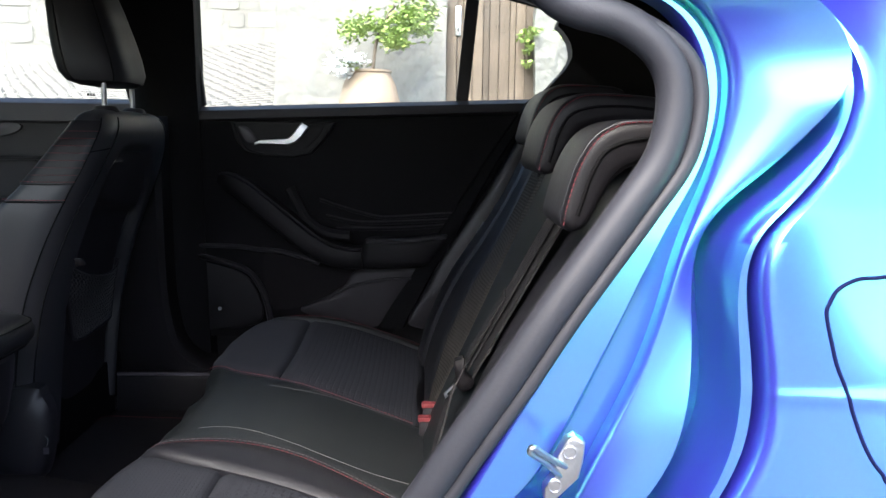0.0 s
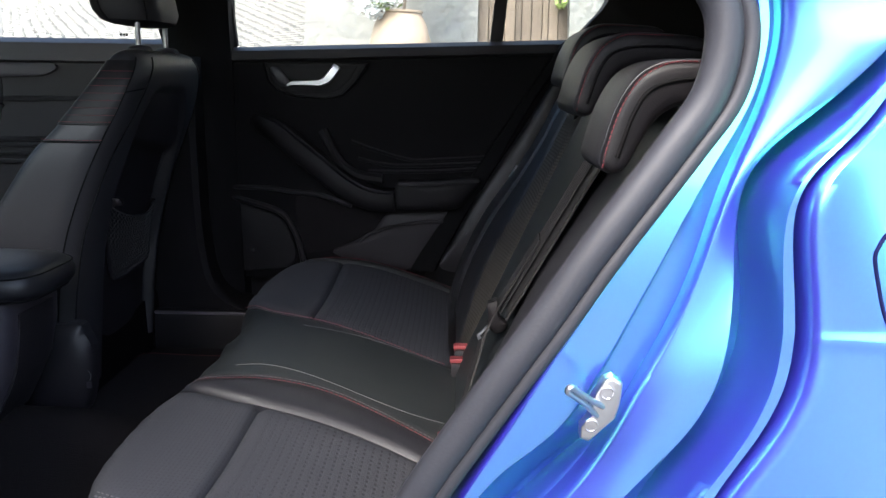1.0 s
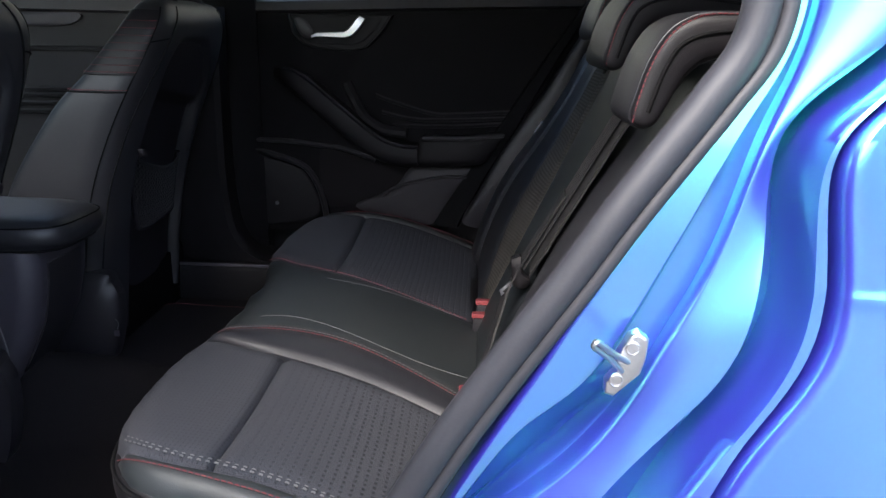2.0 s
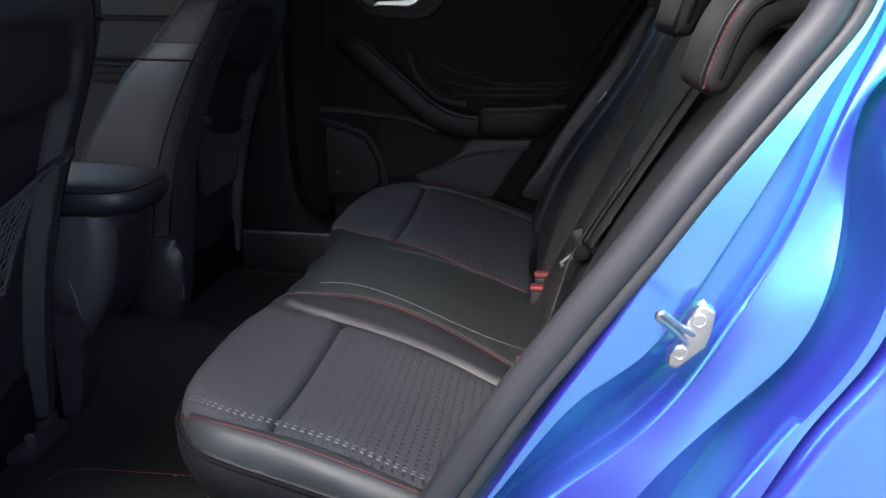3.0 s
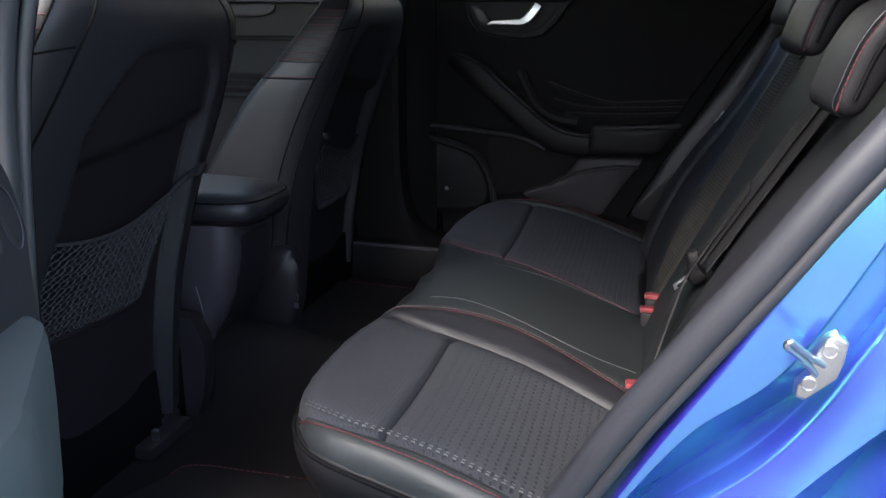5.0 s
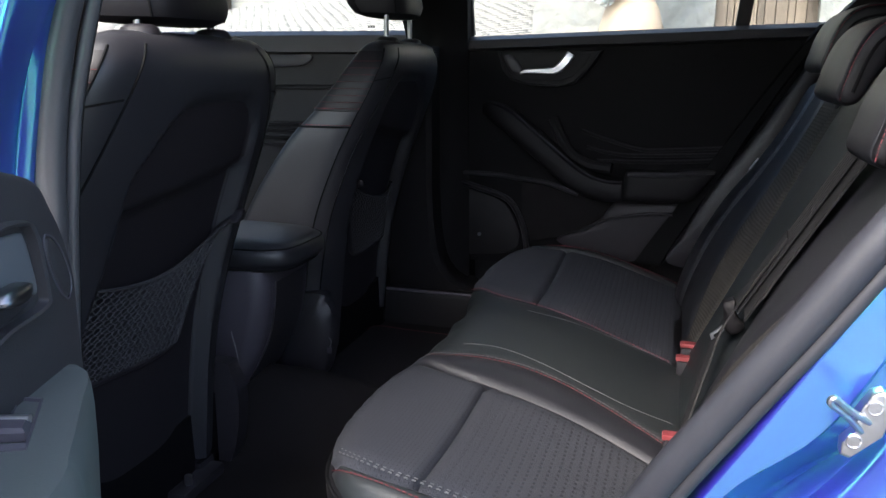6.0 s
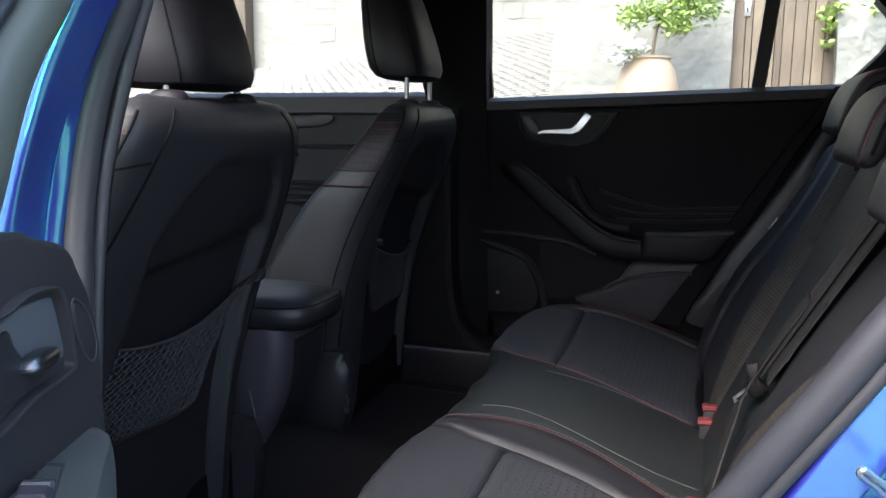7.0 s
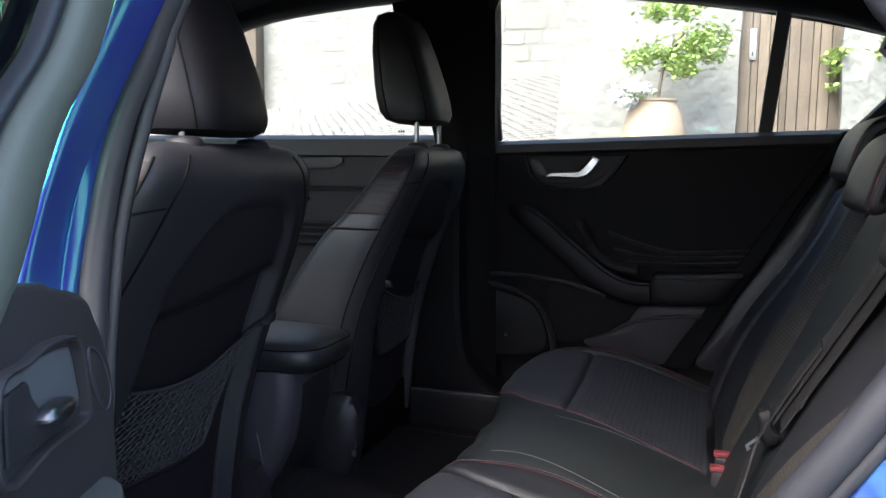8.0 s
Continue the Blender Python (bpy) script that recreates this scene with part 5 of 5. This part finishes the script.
    ev = lambda l: even(spline([(x, 0, z) for x, z in l], 8), k, 16)
    sets = [(ev(p), ev(q), math.tan(radians(a)), most, jump, low, foot) for p, q, a, most, jump, low, foot in bands]
    rows = []
    for n in range(k + 1):
        y = first_y
        a0 = sets[0][0][n]
        row = [Vector((a0.x + dx, y + dy, a0.z)) for dx, dy in lead]
        W = [leans[0][0]] * len(row)
        for (p, q, slope, most, jump, low, foot), (w0, w1) in zip(sets, leans):
            a, b = p[n], q[n]
            up = 1.0 if slope < 0.31 else max(-0.7, min(1.0, (0.62 - (b - a).normalized().z) / 0.55))
            rise = up * max(-most, min(most, slope * (b - a).length)) * (0.05 + 0.95 * step(foot - 0.08, foot + 0.08, a.z))
            deep = low * (step(0.665, 0.60, a.z) if low > 0 else 1.0)
            for t, f in ((0.05, 0.15), (0.10, 0.7), (0.16, 1), (0.35, 1), (0.6, 1), (0.84, 1), (0.90, 0.7), (0.95, 0.15)):
                c = a.lerp(b, t)
                f = f * t if low > 0 else 4 * t * (1 - t)
                row.append(Vector((c.x, y - rise * t + deep * f, c.z)))
                W.append(w0 + (w1 - w0) * t)
            y = quarter_y(b.x, b.z) + 0.006 if jump is None else y - rise + jump
        e = sets[-1][1][n]
        row += [Vector((e.x + dx, y + dy, e.z)) for dx, dy in tail]
        W += [leans[-1][1]] * len(tail)
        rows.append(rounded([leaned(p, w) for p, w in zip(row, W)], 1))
    return loft(rows, closed=False, caps=False)


# band tilts and lean are set so reflections suit the camera's view
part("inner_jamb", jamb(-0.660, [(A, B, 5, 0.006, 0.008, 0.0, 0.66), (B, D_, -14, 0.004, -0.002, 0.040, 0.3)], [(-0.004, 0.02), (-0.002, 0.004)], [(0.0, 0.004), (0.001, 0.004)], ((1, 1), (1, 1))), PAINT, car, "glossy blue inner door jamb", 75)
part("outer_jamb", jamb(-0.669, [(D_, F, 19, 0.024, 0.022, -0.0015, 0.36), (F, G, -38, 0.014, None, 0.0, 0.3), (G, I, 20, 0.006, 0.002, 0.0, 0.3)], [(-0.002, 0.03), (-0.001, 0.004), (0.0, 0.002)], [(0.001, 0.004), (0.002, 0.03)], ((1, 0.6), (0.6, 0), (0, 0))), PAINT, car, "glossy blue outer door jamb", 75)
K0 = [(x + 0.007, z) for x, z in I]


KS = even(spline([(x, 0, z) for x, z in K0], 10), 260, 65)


def quarter_skin(u, v):
    p = KS[min(int(u * (len(KS) - 1) + 0.5), len(KS) - 1)]
    x = p.x + (1.0 - p.x) * v ** 1.6
    e = 0.012 * (1 - min(1, v * 18)) ** 2
    return (x, quarter_y(x, p.z) + e, p.z)


part("quarter_panel", slab(quarter_skin, len(KS) - 1, 40, (0, 0.02, 0)), PAINT, car, "glossy blue rear quarter panel")
FLAP = [(0.40, 0.830), (0.30, 0.829), (0.240, 0.827), (0.217, 0.825), (0.204, 0.824), (0.191, 0.818), (0.185, 0.809), (0.183, 0.801), (0.187, 0.782), (0.191, 0.767), (0.196, 0.755), (0.202, 0.736), (0.210, 0.714), (0.219, 0.700), (0.232, 0.689), (0.30, 0.676), (0.40, 0.672)]
FLAP2 = [(p.x, p.z) for p in spline([(x + 0.012, 0, z - 0.008) for x, z in FLAP], 6)]
# dark cord on the skin, drawn for the shade in the shut line
part("fuel_flap_gap", tube([(x, quarter_y(x, z) - 0.0003, z) for x, z in FLAP2], 0.0013, 8), NAVY, car, "dark cord drawn for the shaded shut line of the fuel flap")
plate = part("striker_plate", pillow([(0.040, 0.697), (0.047, 0.692), (0.046, 0.677), (0.043, 0.665), (0.025, 0.647), (0.019, 0.649), (0.019, 0.658), (0.026, 0.667), (0.026, 0.679), (0.034, 0.694)], lambda u, v, w: Vector((u, -0.689 - w, v)), 0.0015, 0.010, 2, 0.1, 2, False), STEEL, car, "zinc plated door striker")
part("loop", tube([(0.034, -0.689, 0.674), (0.020, -0.699, 0.685), (0.0085, -0.708, 0.6955), (0.0055, -0.709, 0.695), (0.0065, -0.708, 0.6915), (0.018, -0.699, 0.681), (0.030, -0.689, 0.667)], 0.0023, 8), STEEL, plate)
for bx, bz in ((0.036, 0.685), (0.026, 0.660)):
    part("bolt", loft([[Vector((bx + r * math.cos(a), y, bz + r * math.sin(a))) for a in [i * math.pi / 5 for i in range(10)]] for r, y in ((0.0055, -0.689), (0.0055, -0.6913), (0.0046, -0.6916), (0.0040, -0.6905), (0.002, -0.6903))]), STEEL, plate)

# near centre pillar
PL = [(-0.686, 0.366), (-0.675, 0.686), (-0.646, 0.771), (-0.626, 0.82), (-0.61, 0.862), (-0.59, 0.908), (-0.571, 0.951), (-0.541, 0.993), (-0.516, 1.032), (-0.43, 1.165), (-0.356, 1.272)]
PC = [(-0.658, 0.393), (-0.647, 0.697), (-0.629, 0.768), (-0.621, 0.817), (-0.611, 0.86), (-0.591, 0.907), (-0.563, 0.953), (-0.535, 0.995), (-0.511, 1.032), (-0.424, 1.163), (-0.353, 1.265)]
PR = [(-0.65, 0.40), (-0.635, 0.70), (-0.619, 0.770), (-0.610, 0.815), (-0.599, 0.859), (-0.587, 0.907), (-0.569, 0.953), (-0.543, 0.997), (-0.518, 1.040), (-0.43, 1.17), (-0.36, 1.27)]
pl, pc, pr = at_y(-0.745, PL), at_y(-0.718, PC), at_y(-0.705, PR)
part("centre_pillar_skin", rails([at_y(-0.74, PL, -0.06), at_y(-0.748, PL, -0.012), pl, between(pl, pc, 0.5, -0.734), between(pl, pc, 0.93, -0.722), pc, at_y(-0.711, PC, 0.001), between(pc, pr, 0.2, -0.715), between(pc, pr, 0.7, -0.710), pr, at_y(-0.690, PR, -0.004)]), PAINT, car, "glossy blue centre pillar", 50)
PS = [(-0.625, 0.30), (-0.622, 0.60), (-0.617, 0.70), (-0.612, 0.764), (-0.608, 0.811), (-0.600, 0.859), (-0.588, 0.907), (-0.571, 0.954), (-0.547, 0.999), (-0.525, 1.043), (-0.45, 1.16), (-0.38, 1.27)]
PS2 = [(-0.62, 0.30), (-0.618, 0.60), (-0.610, 0.704), (-0.605, 0.757), (-0.598, 0.807), (-0.589, 0.858), (-0.574, 0.907), (-0.557, 0.955), (-0.538, 1.001), (-0.519, 1.046), (-0.44, 1.17), (-0.37, 1.28)]
part("pillar_seal", tube(at_y(-0.690, PS, 0.001), 0.0125, 16), SEAL_LIT, car, "rubber door seal, coloured lighter for its highlight")
part("pillar_seal_lip", tube(at_y(-0.676, PS2, 0.001), 0.006, 10), SEAL_LIT, car, "rubber seal lip")
part("pillar_trim", rails([at_y(-0.672, PS2, -0.002), at_y(-0.66, PS2, -0.004), at_y(-0.63, PS2, -0.06), at_y(-0.60, PS2, -0.10)]), SOFT, car, "black pillar trim", 60)
# dark backing, added to close a slit of light beside the seal
part("pillar_backing", rails([at_y(-0.70, PS, -0.03), at_y(-0.672, PS, -0.03), at_y(-0.668, PS, 0.0), at_y(-0.666, PS2, 0.001)]), SOFT, car, "black backing added to close a bright slit in the pillar", 60)
part("near_sill", loft([[Vector((x, y, z)) for y, z in ((-0.74, 0.20), (-0.74, 0.36), (-0.72, 0.385), (-0.64, 0.385), (-0.60, 0.37), (-0.59, 0.25))] for x in (-0.70, -0.4, -0.12, 0.05)]), PAINT, car, "blue door sill")
part("sill_guard", box(-0.62, -0.16, -0.70, -0.62, 0.383, 0.392, 0.003), PLASTIC, car, "black sill guard")

# ---------- open near rear door ----------
odoor = thing("rear_door_open", "blue near rear car door standing open, grey trim inside", "car door", "car doors")
AX = Vector((math.cos(radians(68)), -math.sin(radians(68)), 0))
AN = Vector((math.sin(radians(68)), math.cos(radians(68)), 0))
HINGE = Vector((-0.49, -0.80, 0))


def on_door(m, z, w=0.0):
    """m along the door from its hinge edge, w out of its inner face."""
    return HINGE + AX * m + AN * w + Vector((0, 0, z))


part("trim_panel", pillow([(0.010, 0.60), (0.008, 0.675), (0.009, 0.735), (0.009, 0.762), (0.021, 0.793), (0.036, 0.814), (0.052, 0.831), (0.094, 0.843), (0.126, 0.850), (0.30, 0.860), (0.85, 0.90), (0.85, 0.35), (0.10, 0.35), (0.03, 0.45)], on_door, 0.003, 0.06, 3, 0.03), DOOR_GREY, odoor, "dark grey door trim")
obez = part("handle_bezel", loft([[on_door(0.108 + (m - 0.108) * k, 0.787 + (z - 0.787) * k, w) for m, z in [(p.x, p.y) for p in spline([(0.175, 0.807, 0), (0.143, 0.813, 0), (0.117, 0.817, 0), (0.085, 0.814, 0), (0.075, 0.808, 0), (0.069, 0.794, 0), (0.064, 0.764, 0), (0.066, 0.757, 0), (0.087, 0.756, 0), (0.123, 0.757, 0), (0.175, 0.755, 0)], 4, True)]] for k, w in ((1.0, -0.002), (0.99, 0.007), (0.955, 0.0095), (0.90, 0.0085), (0.87, 0.002), (0.86, -0.001))]), DOOR_GREY, odoor, "raised grey handle surround")
part("recess", pillow([(0.165, 0.804), (0.142, 0.807), (0.118, 0.809), (0.088, 0.807), (0.081, 0.803), (0.076, 0.790), (0.071, 0.768), (0.090, 0.770), (0.16, 0.777)], lambda m, z, w: on_door(m, z, w + 0.0035), 0.001, 0.002, 2, 0.1), SILVER_GREY, obez, "pale grey handle recess")
# flat black plate on the recess, put there for the hollow's shade
part("hollow", pillow([(0.165, 0.80), (0.142, 0.802), (0.139, 0.794), (0.130, 0.784), (0.100, 0.776), (0.090, 0.774), (0.088, 0.766), (0.13, 0.763), (0.165, 0.765)], lambda m, z, w: on_door(m, z, w + 0.006), 0.001, 0.002, 2, 0.1, smooth=False), PLASTIC, obez, "black plate for the shade in the finger hollow")
part("lever", pillow([(0.134, 0.777), (0.129, 0.7825), (0.114, 0.7835), (0.099, 0.781), (0.104, 0.7745), (0.118, 0.773)], lambda m, z, w: on_door(m, z, w + 0.012), 0.005, 0.006, 4, n=3), STEEL_DARK, obez, "dull satin chrome handle")
part("grab_oval", pillow([(0.052, 0.796), (0.051, 0.782), (0.039, 0.762), (0.026, 0.751), (0.020, 0.761), (0.028, 0.779), (0.041, 0.792)], lambda m, z, w: on_door(m, z, w + 0.0025), 0.002, 0.003, 3), DOOR_GREY, odoor, "flush oval cover")
# lighter ring drawn for the highlight round the flush cover
part("oval_rim_highlight", tube([on_door(m, z, 0.0035) for m, z in ((0.053, 0.797), (0.052, 0.782), (0.040, 0.761), (0.026, 0.750), (0.019, 0.760), (0.027, 0.780), (0.041, 0.794))], 0.0008, 6, True), PLASTIC_GREY, odoor)
ARM = [(0.036, 0.010), (0.046, 0.020), (0.066, 0.028), (0.095, 0.036), (0.125, 0.045), (0.17, 0.058), (0.22, 0.068), (0.40, 0.066), (0.75, 0.066)]
part("armrest", loft([[on_door(m, z + 0.06 * (m - 0.1), w) for w, z in ((-0.03, 0.58), (wo * 0.85, 0.60), (wo * 0.98, 0.66), (wo, 0.69), (wo * 0.97, 0.702), (wo * 0.9, 0.709), (wo * 0.75, 0.711), (-0.01, 0.712), (-0.03, 0.712))] for m, wo in [(curve1([(i, a[0]) for i, a in enumerate(ARM)], q / 4), curve1([(i, a[1]) for i, a in enumerate(ARM)], q / 4)) for q in range(33)]]), ARM_SKYLIT, odoor, "grey armrest, coloured lighter as if lit by the sky")
osw = part("switch_plate", loft([[on_door(0.135 + (m - 0.135) * k, z + 0.06 * (m - 0.1), 0.013 + (w - 0.013) * k) for m, w in ((0.099, -0.001), (0.102, 0.013), (0.172, 0.033), (0.175, 0.018))] for k, z in ((1.0, 0.710), (1.0, 0.7125), (0.9, 0.7135), (0.86, 0.711))]), PLASTIC_GREY, odoor, "dark window switch recess")
part("rocker", loft([[on_door(0.152 + (m - 0.152) * k, z + 0.06 * (m - 0.1), 0.018 + (w - 0.018) * k) for m, w in ((0.142, 0.006), (0.143, 0.024), (0.163, 0.029), (0.163, 0.012))] for k, z in ((1.0, 0.712), (1.0, 0.7165), (0.8, 0.7185))]), PLASTIC_GREY, osw, "window switch")
part("switch_edge", tube([on_door(0.146, 0.7205, 0.010), on_door(0.147, 0.7205, 0.025)], 0.0026, 8, sub=1), CHROME, osw, "bright window switch edge")
FR = [(0.215, 0.80), (0.155, 0.85), (0.112, 0.910), (0.082, 0.942), (0.033, 0.980), (-0.001, 1.020), (-0.06, 1.09), (-0.13, 1.19)]
part("window_frame", rails([[tuple(on_door(m + d, z, w)) for m, z in FR] for d, w in ((-0.024, -0.04), (-0.025, -0.006), (-0.020, 0.002), (0.0, 0.005), (0.018, 0.002), (0.024, -0.006), (0.024, -0.03))]), FRAME_GREY, odoor, "olive grey window frame")
part("glass_run", rails([[tuple(on_door(m + d, z, w)) for m, z in FR] for d, w in ((0.024, -0.02), (0.026, -0.008), (0.037, -0.008), (0.039, -0.02))]), SEAL, odoor, "black glass run rubber")
part("bright_strip", tube([on_door(m + 0.030, z, -0.0065) for m, z in ((0.145, 0.86), (0.072, 0.918), (0.034, 0.965), (-0.008, 1.016), (-0.10, 1.13))], 0.0012, 6), CHROME, odoor, "thin bright strip")
part("window_glass", pillow([(0.17, 0.845), (0.06, 0.99), (-0.06, 1.16), (0.4, 1.25), (0.8, 1.2), (0.85, 0.89)], lambda m, z, w: on_door(m, z, w - 0.02), 0.001, 0.004, 1, 0.02, smooth=False), TINTED, odoor, "dark tinted side glass")
part("outer_skin", pillow([(0.02, 0.32), (0.0, 0.60), (0.0, 0.82), (0.1, 0.87), (0.88, 0.91), (0.88, 0.35)], lambda m, z, w: on_door(m, z, -0.12 - w), 0.02, 0.05, 4), PAINT, odoor, "glossy blue outer skin")
part("outer_frame", tube([on_door(0.10, 0.85, -0.06), on_door(0.05, 0.96, -0.05), on_door(-0.02, 1.10, -0.045), on_door(-0.08, 1.24, -0.04)], 0.02, 8), PAINT, odoor, "blue window frame")

# ---------- things outside ----------
plank_door = thing("plank_door", "weathered brown wooden plank door in the stone wall", "door")
edges = [0.055 + 0.0616 * i + (0.012 if i % 3 == 1 else -0.006 if i % 3 == 2 else 0.0) for i in range(11)]
for i in range(10):
    x = edges[i]
    part("plank", box(x + 0.002, edges[i + 1] - 0.002, 4.43 + 0.006 * (i % 2), 4.47, 0.75, 2.9, 0.004), WOOD, plank_door)
lockp = part("lock_plate", box(0.115, 0.155, 4.418, 4.432, 1.60, 1.80, 0.003), STEEL, plank_door, "grey metal lock plate")
part("keyhole", box(0.131, 0.139, 4.412, 4.42, 1.625, 1.655, 0.002), DARKLINE, lockp)
pot = thing("flower_pot", "large terracotta pot by the wall", "flower pot")
PX, PY = -0.447, 3.92
prof = [(0.10, 0.72), (0.15, 0.80), (0.20, 1.0), (0.195, 1.12), (0.165, 1.23), (0.135, 1.285), (0.13, 1.295), (0.142, 1.30), (0.142, 1.312), (0.125, 1.314), (0.118, 1.29), (0.11, 1.27)]
part("pot_body", loft([[Vector((PX + r * math.cos(a), PY + r * math.sin(a), z)) for a in [2 * math.pi * i / 32 for i in range(32)]] for r, z in prof]), TERRACOTTA, pot)
plant = thing("pot_shrub", "bright green leafy shrub growing from the terracotta pot", "shrub")
part("stem", tube([(PX + 0.02, PY, 1.26), (PX + 0.03, PY, 1.40), (PX + 0.06, PY + 0.02, 1.55), (PX + 0.16, PY, 1.72)], 0.012, 6), WOOD, plant)


def leaf_cloud(centres, count, size):
    """Many small bent leaves round several clump centres."""
    bm = bmesh.new()
    for _ in range(count):
        cx, cy, cz, rx, rz = random.choice(centres)
        p = Vector((cx + random.gauss(0, rx * 0.5), cy + random.gauss(0, 0.07), cz + random.gauss(0, rz * 0.5)))
        e = Euler((random.uniform(-1.2, 0.6), random.uniform(-0.7, 0.7), random.uniform(0, 6.28))).to_matrix()
        k = size * random.uniform(0.6, 1.25)
        pts = [(-0.5, 0, 0), (-0.2, 0.28, 0.06), (0.25, 0.25, 0.05), (0.6, 0, -0.08), (0.25, -0.25, 0.05), (-0.2, -0.28, 0.06)]
        v = [bm.verts.new(p + e @ (Vector(q) * k)) for q in pts]
        bm.faces.new((v[0], v[1], v[2], v[3]))
        bm.faces.new((v[0], v[3], v[4], v[5]))
    return bm


part("foliage", leaf_cloud([(-0.56, 3.92, 1.56, 0.09, 0.06), (-0.44, 3.92, 1.60, 0.12, 0.07), (-0.30, 3.92, 1.57, 0.12, 0.09), (-0.20, 3.92, 1.65, 0.11, 0.10), (-0.10, 3.92, 1.68, 0.09, 0.08), (-0.29, 3.92, 1.49, 0.09, 0.05), (-0.12, 3.92, 1.58, 0.08, 0.06), (-0.46, 3.94, 1.86, 0.10, 0.05), (-0.28, 3.94, 1.84, 0.09, 0.04)], 2300, 0.036), LEAF, plant, "bright green leaves")
fl = thing("white_flowers", "cluster of small white flowers in the terracotta pot", "flowers")
part("blossom", leaf_cloud([(-0.60, 3.80, 1.39, 0.07, 0.04), (-0.52, 3.80, 1.36, 0.06, 0.04), (-0.66, 3.80, 1.34, 0.05, 0.05), (-0.60, 3.80, 1.29, 0.05, 0.04)], 520, 0.034), PETAL, fl)
part("flower_leaf", leaf_cloud([(-0.56, 3.84, 1.34, 0.09, 0.05)], 60, 0.04), LEAF, fl, "green leaves among the flowers")
vine = thing("climbing_vine", "thin green vine beside the plank door", "vine")
part("foliage", leaf_cloud([(0.60, 4.36, 1.59, 0.07, 0.05), (0.66, 4.33, 1.62, 0.05, 0.04), (0.615, 4.36, 1.50, 0.03, 0.05), (0.616, 4.36, 1.40, 0.04, 0.03), (0.86, 4.25, 1.60, 0.08, 0.07)], 170, 0.045), LEAF, vine)
part("stem", tube([(0.66, 4.34, 1.66), (0.62, 4.36, 1.55), (0.615, 4.36, 1.38)], 0.004, 6), WOOD, vine)
gate = thing("gate_post", "grey wooden gate frame at the end of the far wall", "gate")
part("post", box(-5.98, -5.85, 8.0, 8.25, 1.0, 4.2, 0.01), WOOD, gate)
part("plank", box(-6.13, -5.99, 8.05, 8.2, 1.2, 4.2, 0.01), WOOD, gate, "pale weathered board")
part("jamb_stone", box(-6.40, -6.14, 8.03, 8.2, 1.2, 4.2, 0.01), STONE, gate, "pale door jamb")
# solid black slab stands in for the shade inside the opening
part("opening_shade", box(-7.6, -6.41, 8.15, 8.2, 1.2, 2.5, 0.01), DARKLINE, gate, "black slab standing in for the shaded gap behind the gate")


def cobbles():
    """Small domed setts in wavy courses, joined."""
    bm = bmesh.new()
    for r in range(40):
        for c in range(62):
            x = -7.4 + 0.105 * c + 0.05 * (r % 2) + random.uniform(-0.012, 0.012)
            y = 4.75 + 0.088 * r + 0.05 * math.sin(x * 3.2)
            if x > -1.2 and y < 7.1:
                continue
            hx, hy = 0.052 * random.uniform(0.90, 1.03), 0.0435 * random.uniform(0.90, 1.03)
            h = random.uniform(0.001, 0.003)
            low = [bm.verts.new((x + a * hx, y + b * hy, ground_z(x + a * hx, y + b * hy) - 0.01)) for a, b in ((-1, -1), (1, -1), (1, 1), (-1, 1))]
            top = [bm.verts.new((x + a * hx * 0.94, y + b * hy * 0.94, ground_z(x, y) + h)) for a, b in ((-1, -1), (1, -1), (1, 1), (-1, 1))]
            bm.faces.new(top)
            for i in range(4):
                j = (i + 1) % 4
                bm.faces.new((low[i], low[j], top[j], top[i]))
    return bm


tagged(mesh_object("cobblestones", cobbles(), COBBLE, 25), "grey brown cobblestones paving the rising street", "cobbles", kind="stuff")


def rubble(wall):
    """Uneven courses of pale stones, each a little proud of the far wall."""
    rnd = random.Random(11)
    shapes = []
    for _ in range(8):
        bm = bmesh.new()
        ring = [(math.copysign(abs(math.cos(a)) ** 0.35, math.cos(a)) * rnd.uniform(0.9, 1.04), math.copysign(abs(math.sin(a)) ** 0.35, math.sin(a)) * rnd.uniform(0.88, 1.04)) for a in [2 * math.pi * (i + 0.3) / 10 for i in range(10)]]
        rows = [[bm.verts.new((x * k, y, z * k)) for x, z in ring] for k, y in ((1.0, 0.03), (0.985, 0.0015), (0.93, -0.0008))]
        for r0, r1 in zip(rows, rows[1:]):
            for i in range(10):
                bm.faces.new((r0[i], r0[(i + 1) % 10], r1[(i + 1) % 10], r1[i]))
        bm.faces.new(rows[-1])
        bmesh.ops.recalc_face_normals(bm, faces=bm.faces[:])
        me = bpy.data.meshes.new("stone")
        bm.to_mesh(me)
        bm.free()
        me.materials.append(STONE_BLOCK)
        shapes.append(me)
    z, count = 1.45, 0
    while z < 3.5 and count < 290:
        h = rnd.uniform(0.14, 0.26)
        x = -5.85 + rnd.uniform(0, 0.2)
        while x < -1.3 and count < 290:
            w = rnd.uniform(0.18, 0.52)
            if z + h > ground_z(x + w / 2, 8.2) - 0.05:
                st = new("stone", rnd.choice(shapes))
                st.location = (x + w / 2, 8.198 + rnd.uniform(-0.006, 0.006), z + h / 2 + rnd.uniform(-0.012, 0.012))
                st.scale = (w / 2 - 0.004, 1.0, h / 2 - 0.004)
                st.rotation_euler = (0, rnd.uniform(-0.04, 0.04), 0)
                st.parent = wall
                count += 1
            x += w
        z += h


rubble(wall_back)
